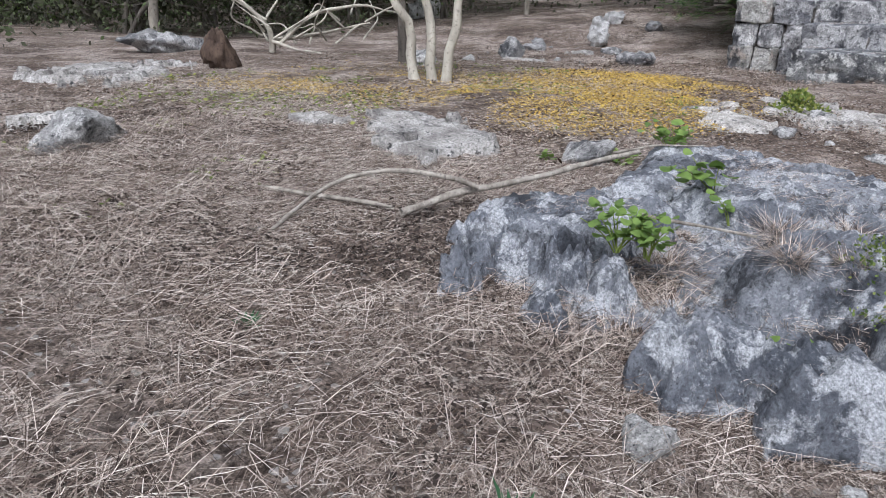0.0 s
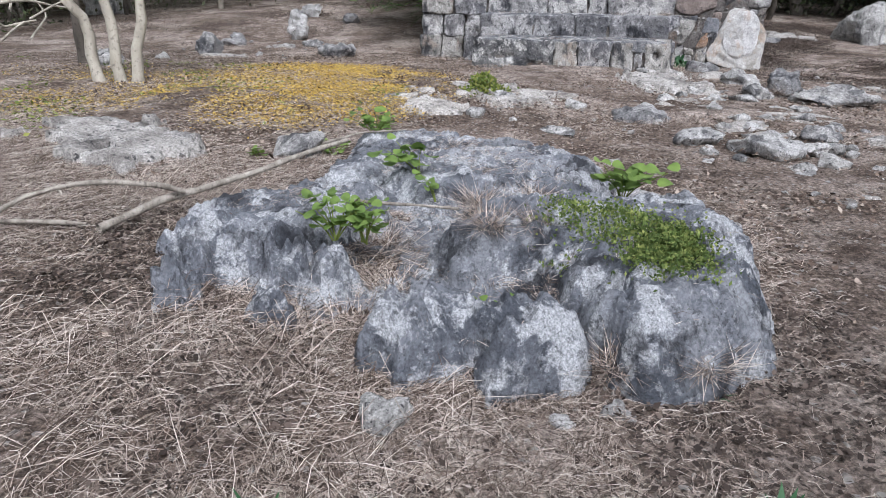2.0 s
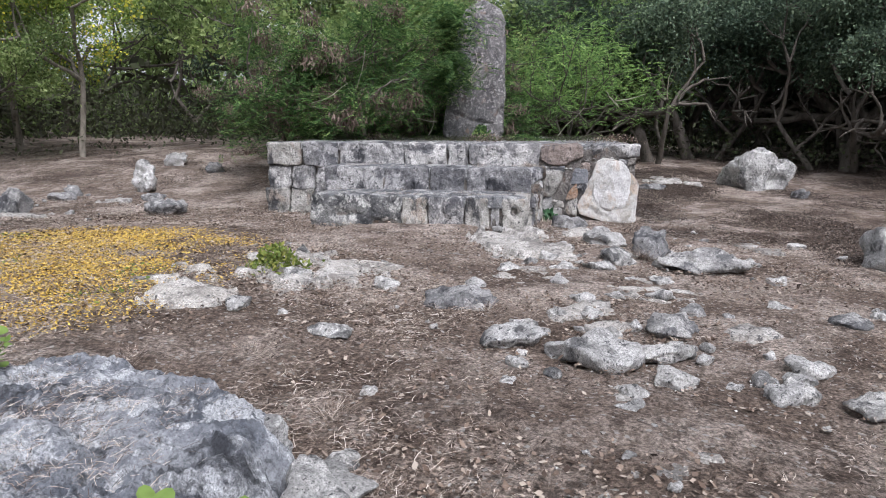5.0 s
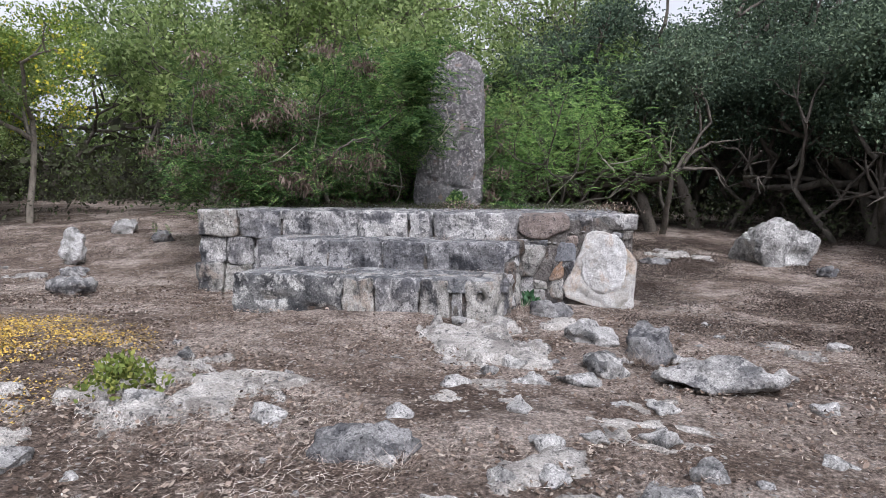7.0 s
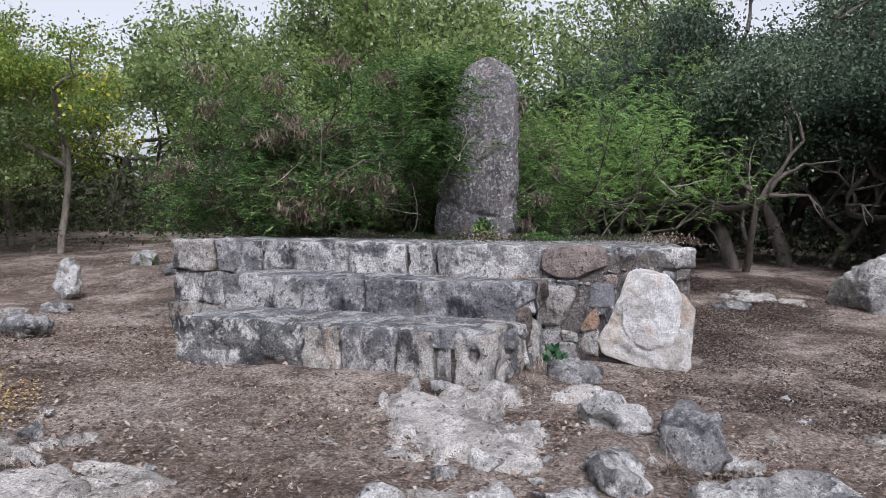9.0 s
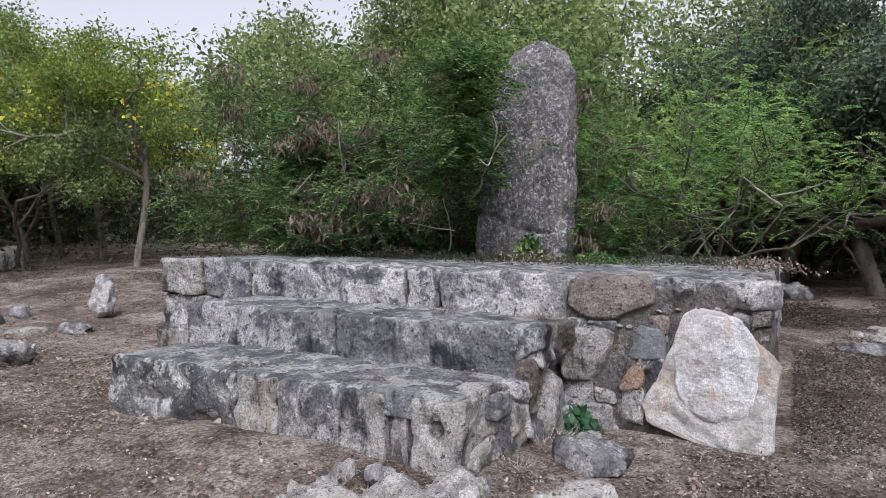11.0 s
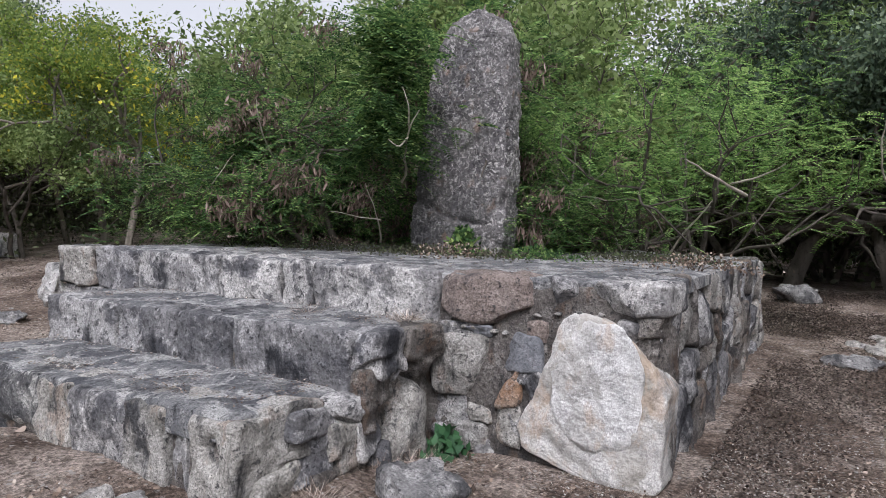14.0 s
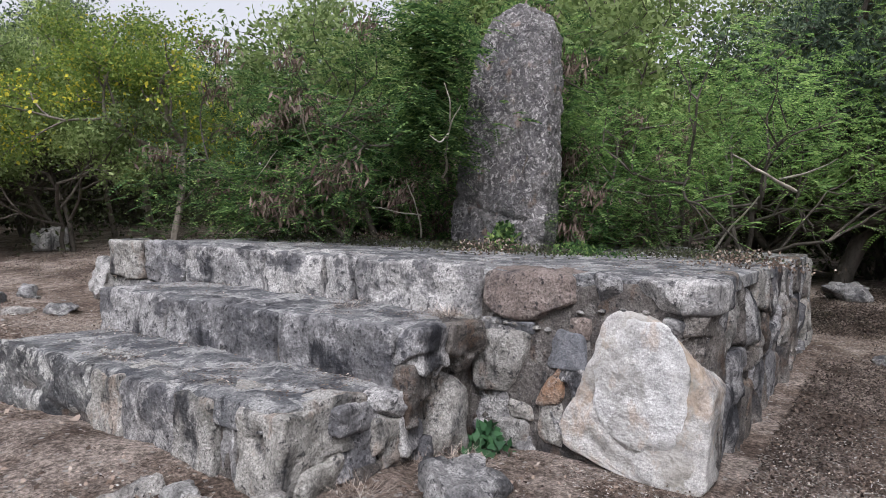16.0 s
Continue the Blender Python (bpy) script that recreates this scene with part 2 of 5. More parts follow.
PAVING = stone_mat("platform_top_lime", (0.09, 0.093, 0.103), (0.165, 0.166, 0.172), (0.46, 0.453, 0.442), 0.6, 2.6, 0.8, tint=0, cover=0.52)


def stele_mat():
    b = Build("pitted_stele_stone")
    base = b.ramp(b.noise(2.5, 5, 0.6), (0.3, (0.10, 0.095, 0.10)), (0.7, (0.23, 0.215, 0.21)))
    knobs = b.cells(30)
    base = b.mix(b.ramp(b.noise(22, 7, 0.8, distort=0.8), (0.52, 0.0), (0.56, 0.9)), base, (0.46, 0.44, 0.425))
    base = b.mix(b.ramp(knobs, (0.0, 0.6), (0.3, 0.0)), base, (0.06, 0.055, 0.055))
    base = b.mix(b.ramp(b.noise(1.3, 4, 0.6), (0.52, 0.0), (0.66, 0.55)), base, (0.10, 0.10, 0.105))
    base = b.mix(b.ramp(b.noise(5, 3, 0.5), (0.62, 0.0), (0.7, 0.5)), base, (0.26, 0.17, 0.12))
    nrm = b.bump(b.ramp(b.cells(38), (0.0, 0.0), (0.45, 1.0)), 0.9, 0.03, b.bump(b.noise(16, 7, 0.7), 1.0, 0.05))
    return b.done(base, 0.95, nrm, 0.15)


STELE = stele_mat()


def ground_mat():
    b = Build("trodden_soil")
    soil = b.ramp(b.noise(0.9, 7, 0.7), (0.32, (0.10, 0.074, 0.06)), (0.5, (0.20, 0.153, 0.125)), (0.68, (0.34, 0.277, 0.238)))
    dust = b.ramp(b.noise(1.1, 9, 0.72, distort=0.15), (0.47, 0.0), (0.60, 0.85))
    soil = b.mix(dust, soil, (0.47, 0.395, 0.345))
    crumbs = b.ramp(b.noise(38, 6, 0.8), (0.34, 0.2), (0.5, 0.9), (0.66, 2.0))
    soil = b.mix(1.0, soil, crumbs, "MULTIPLY")
    chips = b.ramp(b.cells(46, out="Color"), (0.84, 0.0), (0.88, 0.85))
    soil = b.mix(chips, soil, (0.46, 0.43, 0.40))
    dark = b.ramp(b.noise(7.5, 9, 0.8), (0.53, 0.0), (0.58, 0.6))
    soil = b.mix(dark, soil, (0.05, 0.037, 0.031))
    nrm = b.bump(b.noise(60, 6, 0.8), 1.0, 0.025, b.bump(b.noise(9, 7, 0.7), 0.9, 0.06))
    return b.done(soil, 0.97, nrm, 0.1)


SOIL = ground_mat()


def thin_mat(name, stops, through_light=0.35, rough=0.75, patch=None):
    """Leaves, straws and petals: each piece takes its own colour."""
    b = Build(name)
    col = b.ramp(b.random(True), *stops)
    if patch:
        col = b.mix(b.ramp(b.noise(patch, 3, 0.5), (0.38, 0.0), (0.62, 1.0)), b.mix(1.0, col, (0.55, 0.6, 0.62), "MULTIPLY"), col)
    b.done(col, rough, None, 0.2)
    if through_light:
        tr = b.n.new("ShaderNodeBsdfTranslucent")
        b.put(tr.inputs["Color"], col)
        mx = b.n.new("ShaderNodeMixShader")
        mx.inputs[0].default_value = through_light
        b.l.new(b.bsdf.outputs[0], mx.inputs[1])
        b.l.new(tr.outputs[0], mx.inputs[2])
        b.l.new(mx.outputs[0], b.n["Material Output"].inputs["Surface"])
    return b.m


STRAW = thin_mat("dry_straw", ((0.0, (0.028, 0.019, 0.015)), (0.32, (0.12, 0.086, 0.067)), (0.66, (0.42, 0.34, 0.284)), (1.0, (0.76, 0.68, 0.60))), 0.0)
LITTER = thin_mat("leaf_litter", ((0.0, (0.035, 0.024, 0.019)), (0.4, (0.11, 0.076, 0.057)), (0.75, (0.26, 0.195, 0.152)), (1.0, (0.42, 0.36, 0.30))), 0.0)
# dark litter whose colour also stands in for shade on the ground
SHADELITTER = thin_mat("shade_darkened_leaf_litter", ((0.0, (0.022, 0.016, 0.013)), (0.6, (0.06, 0.044, 0.036)), (1.0, (0.14, 0.107, 0.088))), 0.0)
PETAL = thin_mat("yellow_petals", ((0.0, (0.34, 0.20, 0.06)), (0.4, (0.58, 0.38, 0.07)), (0.8, (0.74, 0.54, 0.13)), (1.0, (0.42, 0.32, 0.12))), 0.1)
BLOSSOM = thin_mat("lemon_blossoms", ((0.0, (0.50, 0.46, 0.06)), (1.0, (0.78, 0.68, 0.08))), 0.4)
FEATHER = thin_mat("feathery_leaves", ((0.0, (0.035, 0.08, 0.03)), (0.5, (0.095, 0.18, 0.06)), (0.8, (0.20, 0.32, 0.10)), (1.0, (0.40, 0.52, 0.17))), 0.5, 0.7, 1.6)
AIRY = thin_mat("airy_feathery_leaves", ((0.0, (0.10, 0.20, 0.06)), (0.5, (0.25, 0.41, 0.12)), (1.0, (0.48, 0.64, 0.22))), 0.6, 0.7, 1.1)
POD = thin_mat("brown_pod_mass", ((0.0, (0.09, 0.06, 0.05)), (0.6, (0.19, 0.135, 0.112)), (1.0, (0.32, 0.25, 0.215))), 0.1)
CANOPY = thin_mat("canopy_leaves", ((0.0, (0.15, 0.21, 0.07)), (0.6, (0.33, 0.42, 0.15)), (1.0, (0.54, 0.62, 0.28))), 0.6, 0.6, 0.5)
GRIT = thin_mat("limestone_grit", ((0.0, (0.25, 0.235, 0.22)), (1.0, (0.60, 0.575, 0.54))), 0.0)
YELLOWLEAF = thin_mat("yellow_green_leaves", ((0.0, (0.13, 0.20, 0.045)), (0.6, (0.27, 0.37, 0.08)), (0.9, (0.42, 0.48, 0.10)), (1.0, (0.62, 0.52, 0.06))), 0.5, 0.6, 0.7)
GREYLEAF = thin_mat("grey_green_leaves", ((0.0, (0.05, 0.075, 0.05)), (0.6, (0.105, 0.15, 0.095)), (1.0, (0.22, 0.28, 0.17))), 0.3, 0.55, 0.6)
# dry brush, its colour lowered to carry the shade under the crowns
SHADEBRUSH = thin_mat("shade_toned_dry_brush", ((0.0, (0.03, 0.03, 0.021)), (0.6, (0.065, 0.066, 0.04)), (1.0, (0.09, 0.12, 0.05))), 0.2)
HERB = thin_mat("low_herbs", ((0.0, (0.10, 0.14, 0.035)), (0.6, (0.20, 0.25, 0.06)), (1.0, (0.36, 0.36, 0.10))), 0.3)
MATLEAF = thin_mat("creeping_mat_leaves", ((0.0, (0.09, 0.135, 0.038)), (0.6, (0.20, 0.26, 0.07)), (1.0, (0.38, 0.41, 0.13))), 0.3, 0.75, 14.0)
SEEDLEAF = thin_mat("seedling_leaves", ((0.0, (0.12, 0.20, 0.045)), (0.6, (0.22, 0.32, 0.08)), (1.0, (0.40, 0.44, 0.15))), 0.35, 0.5, 9.0)
DARKLEAF = thin_mat("dark_rosette_leaves", ((0.0, (0.03, 0.08, 0.035)), (1.0, (0.06, 0.14, 0.06))), 0.2, 0.5)


def bark_mat(name, dark, pale, scale=6):
    b = Build(name)
    col = b.ramp(b.noise(scale, 6, 0.65, b.stretch(1, 1, 0.35)), (0.3, dark), (0.7, pale))
    col = b.mix(b.ramp(b.noise(scale * 4, 4, 0.6), (0.56, 0.0), (0.68, 0.6)), col, tuple(c * 0.4 for c in dark))
    return b.done(col, 0.9, b.bump(b.noise(scale * 5, 6, 0.7, b.stretch(1, 1, 0.4)), 0.7, 0.02), 0.2)


PALEBARK = bark_mat("pale_bark", (0.26, 0.23, 0.19), (0.52, 0.48, 0.40))
# grey bark with the woodland shade already worked into its tone
SHADEGREYBARK = bark_mat("shade_darkened_grey_bark", (0.05, 0.043, 0.036), (0.15, 0.13, 0.11))
TRUNKBARK = bark_mat("trunk_bark", (0.09, 0.078, 0.064), (0.27, 0.24, 0.20))
DEADWOOD = bark_mat("dead_wood", (0.13, 0.11, 0.09), (0.50, 0.45, 0.39), 14)
STUMPWOOD = bark_mat("rotten_stump_wood", (0.03, 0.02, 0.016), (0.11, 0.075, 0.055), 8)

# ---- the ground ----
def axis(*spans):
    out = []
    for a, b, s in spans:
        out.extend(np.arange(a, b, s))
    return np.array(out + [spans[-1][1]])


gx = axis((-400, -40, 60), (-40, -4, 2.0), (-4, 0, 0.25), (0, 13, 0.06), (13, 30, 0.35), (30, 60, 3), (60, 420, 60))
gy = axis((-400, -40, 60), (-40, -8, 2.0), (-8, -4, 0.25), (-4, 6, 0.06), (6, 12, 0.15), (12, 30, 0.7), (30, 60, 3), (60, 420, 60))
X, Y = np.meshgrid(gx, gy, indexing="ij")
flatxy = np.stack([X.ravel(), Y.ravel(), np.zeros(X.size)], 1)
near = np.exp(-((flatxy[:, 0] - 8) / 25) ** 2 - ((flatxy[:, 1] - 2) / 25) ** 2)
gz = lay(flatxy[:, 0], flatxy[:, 1]) + near * (0.035 * fbm(flatxy * 1.1, 3, 3) + 0.014 * fbm(flatxy * 7, 5, 3))
ground = part("ground", mesh_of("ground", np.stack([flatxy[:, 0], flatxy[:, 1], gz], 1), grid_faces(len(gx), len(gy))), SOIL)
tagged(ground, "dry brown earth with limestone dust and crumbs", "ground", kind="structure")


# ---- rock outcrop in the foreground: low worn lobes that run into each other ----
def inside_by(px, py, outline):
    """How far each place lies inside a plan outline (below 0: outside)."""
    near = np.full(len(px), 99.0)
    odd = np.zeros(len(px), dtype=bool)
    for (x0, y0), (x1, y1) in zip(outline, outline[1:] + outline[:1]):
        dx, dy = x1 - x0, y1 - y0
        k = np.clip(((px - x0) * dx + (py - y0) * dy) / (dx * dx + dy * dy), 0, 1)
        near = np.minimum(near, np.hypot(px - x0 - k * dx, py - y0 - k * dy))
        if dy:
            odd ^= ((y0 > py) != (y1 > py)) & (px < x0 + (py - y0) / dy * dx)
    return np.where(odd, near, -near)


LOBES = (  # plan outline, top, rise to the back, width of the rounded rim, sharpness of the rim
    ([(2.2, 1.5), (2.2, 0.9), (2.2, 0.2), (2.2, -0.5), (2.6, -0.7), (3.4, -0.6), (4.0, -0.1), (4.6, 0.3), (4.7, 1.4), (3.4, 1.5), (2.7, 1.6)], 0.30, 0.0, 0.25, 2.0),
    ([(2.00, 0.70), (1.97, 0.40), (2.08, 0.285), (1.97, 0.2), (2.00, -0.04), (2.10, -0.12), (2.30, -0.10), (2.42, 0.08), (2.40, 0.25), (2.49, 0.48), (2.28, 0.68)], 0.475, 0.02, 0.20, 2.3),
    ([(2.25, 1.63), (2.13, 1.50), (2.19, 1.36), (2.15, 1.22), (2.30, 1.42), (2.56, 1.42), (2.56, 1.58)], 0.50, 0.02, 0.14, 2.2),
    ([(2.15, 1.26), (2.11, 1.10), (2.16, 0.98), (2.30, 0.92), (2.38, 1.04), (2.36, 1.24)], 0.43, 0.02, 0.15, 2.2),
    ([(2.34, 1.46), (2.36, 1.05), (2.40, 0.86), (2.62, 0.84), (2.68, 1.1), (2.62, 1.48)], 0.51, 0.02, 0.13, 2.4),
    ([(2.28, 0.80), (2.30, 0.60), (2.46, 0.58), (2.50, 0.78)], 0.43, 0.0, 0.12, 2.0),
    ([(2.50, 1.56), (2.58, 1.80), (2.92, 1.92), (3.22, 1.70), (3.44, 1.42), (3.50, 1.05), (3.25, 0.90), (3.0, 1.0), (2.78, 1.16), (2.62, 1.30)], 0.48, 0.06, 0.20, 2.3),
    ([(3.36, 1.58), (4.1, 1.62), (4.6, 1.68), (5.15, 1.78), (5.38, 1.1), (5.08, 0.35), (4.75, 0.03), (4.3, -0.22), (3.9, -0.12), (3.66, 0.22), (3.5, 0.62), (3.58, 1.1)], 0.49, -0.03, 0.34, 2.3),
    ([(2.10, -0.15), (2.09, -0.32), (2.18, -0.57), (2.34, -0.74), (2.7, -0.83), (3.15, -0.82), (3.5, -0.74), (3.82, -0.5), (3.6, -0.14), (3.5, 0.3), (3.3, 0.62), (2.85, 0.62), (2.70, 0.46), (2.66, 0.12), (2.44, -0.08)], 0.50, 0.03, 0.26, 2.1),
)
CLEFTS = (  # x0, y0, x1, y1, depth, half width
    (2.60, 1.66, 2.70, 1.25, 0.13, 0.05), (2.70, 1.25, 2.72, 0.92, 0.15, 0.06), (2.10, 1.31, 2.38, 1.27, 0.17, 0.045), (2.33, 1.46, 2.37, 0.94, 0.09, 0.035), (2.45, 1.0, 2.62, 1.02, 0.10, 0.03),
    (2.46, 1.25, 2.62, 1.28, 0.08, 0.03), (2.18, 1.40, 2.26, 1.55, 0.06, 0.02),
    (2.0, 0.28, 2.2, 0.30, 0.06, 0.02), (2.2, 0.47, 2.4, 0.38, 0.035, 0.012), (2.02, 0.52, 2.2, 0.47, 0.02, 0.008),
    (2.10, -0.20, 2.50, 0.0, 0.12, 0.035), (2.9, 0.2, 3.5, 0.05, 0.03, 0.03), (3.45, -0.7, 3.62, -0.1, 0.09, 0.05),
    (3.66, 0.2, 4.3, 0.5, 0.04, 0.05), (3.58, 1.1, 4.5, 1.15, 0.05, 0.04), (2.7, -0.2, 3.1, 0.3, 0.03, 0.04),
)
PITS = ((2.17, 0.15, 0.045, 0.09), (2.28, 0.21, 0.03, 0.05), (3.03, -0.64, 0.05, 0.08), (2.80, -0.68, 0.05, 0.08), (2.45, -0.05, 0.05, 0.05), (2.62, -0.5, 0.03, 0.03),
        (2.2, 1.32, 0.05, 0.12), (2.26, 1.22, 0.05, 0.10), (2.17, 1.22, 0.035, 0.08), (2.4, 1.12, 0.03, 0.06), (2.3, 1.33, 0.035, 0.07), (2.98, -0.55, 0.03, 0.04))
CELL = 0.014
bx, by = np.arange(1.75, 5.75, CELL), np.arange(-1.15, 2.75, CELL)
X, Y = np.meshgrid(bx, by, indexing="ij")
px, py = X.ravel(), Y.ravel()
flat3 = np.stack([px, py, px * 0], 1)
wx = px + 0.055 * fbm(flat3 * 4.2, 21, 4, 0.6)
wy = py + 0.055 * fbm(flat3 * 4.2, 31, 4, 0.6)
top = np.full(len(px), -0.15)
for outline, peak, rise, rim, sharp in LOBES:
    d = inside_by(wx, wy, outline)
    k = np.clip(d / rim, 0, 1)
    level = peak + rise * (wx - outline[0][0]) + 0.022 * fbm(flat3 * 2.1 + peak * 31, 23, 3)
    h = 0.10 + (level - 0.10) * (1 - (1 - k) ** sharp) ** (1 / sharp)
    top = np.maximum(top, np.where(d > 0, h, 0.10 + d * 2.5))
for x0, y0, x1, y1, depth, half in CLEFTS:
    dx, dy = x1 - x0, y1 - y0
    k = np.clip(((wx - x0) * dx + (wy - y0) * dy) / (dx * dx + dy * dy), 0, 1)
    d = np.hypot(wx - x0 - k * dx, wy - y0 - k * dy)
    top -= depth * np.exp(-(d / half) ** 2) * (top > 0.05)
for x0, y0, size, depth in PITS:
    top -= depth * np.exp(-(((wx - x0) ** 2 + (wy - y0) ** 2) / size ** 2) ** 2)
skin = np.stack([px, py, top], 1)
craggy = 1.6 + 3.0 * np.exp(-((px - 2.3) / 0.3) ** 2 - ((py - 1.2) / 0.4) ** 2)
rough = (0.016 * fbm(skin * 5, 41, 5, 0.6) - 0.022 * np.abs(fbm(skin * 9, 45, 4, 0.6)) + 0.008 * fbm(skin * 26, 49, 2) - 0.06 * np.clip(fbm(skin * 9, 47, 3) - 0.5, 0, 1) - 0.014 * np.exp(-(fbm(skin * 3.2, 43, 4, 0.6) / 0.04) ** 2) - 0.03 * np.clip(fbm(skin * 17, 53, 2) - 0.45, 0, 1)) * craggy + 0.02
top = top + rough * (top > -0.1)
edge = np.minimum.reduce([px - bx[0], bx[-1] - px, py - by[0], by[-1] - py])
top = np.where(edge < 0.1, np.minimum(top, -0.05), top)
outcrop_grid = top.reshape(len(bx), len(by))
outcrop = part("rock_outcrop", mesh_of("rock_outcrop", np.stack([px + 0.012 * fbm(skin * 9, 51, 2), py + 0.012 * fbm(skin * 9, 55, 2), top], 1), grid_faces(len(bx), len(by))), BOULDER)
tagged(outcrop, "large low grey limestone outcrop with clefts and lichen", "rock")


def outcrop_z(x, y):
    i, j = int(round((x - bx[0]) / CELL)), int(round((y - by[0]) / CELL))
    if 0 <= i < len(bx) and 0 <= j < len(by):
        return max(float(outcrop_grid[i, j]), ground_z(x, y))
    return ground_z(x, y)


# ---- the stepped platform ----
platform = root("stone_platform", 12.7, 0.3, 0.1, "grey weathered stone platform with three broad steps", "platform")


def core(name, x0, x1, y0, y1, z0, z1, seed, material, n=40, amp=0.03):
    verts, faces = CUBES[n]
    half = np.array([(x1 - x0) / 2, (y1 - y0) / 2, (z1 - z0) / 2])
    mid = np.array([(x0 + x1) / 2, (y0 + y1) / 2, (z0 + z1) / 2])
    p = verts / (np.sum(np.abs(verts) ** 14, 1) ** (1 / 14))[:, None] * half + mid
    p = p + unit(verts) * (fbm(p * 3.5, seed, 4) * amp)[:, None]
    me = mesh_of(name, p - np.array([12.7, 0.3, 0.1]), faces)
    return part(name, me, material, platform)


core("core", 12.72, 17.42, -2.43, 3.12, 0.0, 1.25, 3, MORTAR)
core("mortar_fill", 12.675, 12.95, -2.46, -0.95, 0.0, 1.25, 13, MORTAR, 40, 0.018)
core("step_core", 11.88, 12.9, -1.0, 2.0, 0.0, 0.93, 4, MORTAR, 24, 0.02)
core("step_core", 11.11, 12.1, -0.84, 1.92, 0.0, 0.62, 5, MORTAR, 24, 0.02)
tagged(core("top_surface", 12.68, 17.45, -2.47, 3.15, 1.16, 1.278, 6, PAVING, 40, 0.018), "flat lime-mortared top with pale flakes")
tagged(core("tread", 11.88, 12.80, -1.0, 2.03, 0.80, 0.965, 7, PAVING, 40, 0.02), "worn dark step tread")
tagged(core("tread", 11.09, 12.05, -0.90, 1.95, 0.50, 0.648, 8, PAVING, 40, 0.022), "worn dark step tread")

seed_count = [100]


def block(x0, x1, y0, y1, z0, z1, material=None, power=9.0, rough=0.14, skew=0.08, n=8, name="stone_block", label="", cuts=3):
    seed_count[0] += 1
    size = (abs(x1 - x0) / 2, abs(y1 - y0) / 2, abs(z1 - z0) / 2)
    v, f = lump(size, seed_count[0], n, power, rough, 1.6, skew, fine=0.05, cuts=cuts)
    ob = part(name, mesh_of(name, v, f), material or BLOCK, platform, label)
    ob.location = ((x0 + x1) / 2 - 12.7, (y0 + y1) / 2 - 0.3, (z0 + z1) / 2 - 0.1)
    return ob


def course(xf, depth, z0, z1, joints, kinds=""):
    """One row of closely set worn blocks along y."""
    for i, (a, b) in enumerate(zip(joints[:-1], joints[1:])):
        k = kinds[i] if i < len(kinds) else "b"
        mat = {"b": BLOCK, "p": PALEBLOCK, "r": REDBLOCK, "g": GREYBLOCK, "c": CRAG}[k]
        jut = random.uniform(-0.02, 0.02)
        block(xf - jut, xf + depth, a - 0.013, b + 0.013, z0 - 0.006, z1 + random.uniform(-0.008, 0.004), mat, n=40, power=16, skew=0.035, rough=0.17, cuts=0)


# front of the platform: upper course, then the left flank, then the right flank
course(12.64, 0.40, 0.93, 1.284, (3.2, 2.62, 2.02, 0.98, 0.32, -0.02, -1.10), "pbbbbb")
course(12.66, 0.40, 0.56, 0.93, (3.2, 2.78, 2.40, 2.02))
course(12.64, 0.40, 0.06, 0.56, (3.22, 2.84, 2.44, 1.9), "ppb")
# middle step and lowest step
course(11.85, 0.34, 0.56, 0.962, (2.02, 1.14, 0.45, -0.06, -0.98), "bbbb")
course(11.06, 0.36, 0.02, 0.635, (1.98, 0.72, 0.36, -0.14, -0.46, -0.60, -0.98), "cpbpbp")
low = [o for o in platform.children if o.name.startswith("stone_block")][-6:]
for ob in low:
    for v in ob.data.vertices:
        w = ob.location + v.co + Vector((12.7, 0.3, 0.1))
        # the hole in the corner block, the narrow recessed stone beside it, the undercut foot
        if v.co.x < 0.05:
            v.co.x += 0.17 * math.exp(-((w.y + 0.78) / 0.05) ** 2 - ((w.z - 0.46) / 0.06) ** 2)
            v.co.x += 0.03 * math.exp(-((w.y + 0.52) / 0.05) ** 2)
            v.co.x += 0.05 * math.exp(-((w.z - 0.10) / 0.10) ** 2)
            v.co.x += 0.05 * math.exp(-((w.y - 0.12) / 0.07) ** 2 - ((w.z - 0.30) / 0.12) ** 2)
            v.co.x += 0.07 * math.exp(-((w.y - 1.0) / 0.18) ** 2 - ((w.z - 0.28) / 0.05) ** 2) + 0.05 * math.exp(-((w.y - 1.45) / 0.2) ** 2 - ((w.z - 0.38) / 0.05) ** 2)


def step_end(x):
    """The ragged end of the lowest step runs obliquely back to the flank."""
    return -0.98 - 0.14 * (x - 11.1)


# right side of the steps, rubble in mortar
for x, z, sx, sz, mat in ((11.50, 0.36, 0.16, 0.12, BLOCK), (11.82, 0.28, 0.14, 0.14, PALEBLOCK), (11.62, 0.16, 0.17, 0.09, MORTAR), (12.02, 0.66, 0.12, 0.09, MORTAR),
                          (12.1, 0.82, 0.16, 0.10, BLOCK), (11.95, 0.5, 0.09, 0.09, MORTAR), (12.05, 0.22, 0.1, 0.1, BLOCK), (11.55, 0.54, 0.17, 0.07, BLOCK), (11.8, 0.55, 0.10, 0.07, BLOCK), (12.42, 0.85, 0.17, 0.10, MORTAR), (12.3, 0.16, 0.1, 0.08, MORTAR), (11.42, 0.52, 0.17, 0.12, PALEBLOCK), (11.3, 0.2, 0.15, 0.13, PALEBLOCK), (11.75, 0.42, 0.13, 0.1, PALEBLOCK), (11.95, 0.36, 0.12, 0.1, BLOCK)):
    block(x - sx, x + sx, step_end(x), step_end(x) + 0.26, z - sz * 1.12, z + sz * 1.12, mat, 9, 0.22, 0.15, 14, cuts=2)
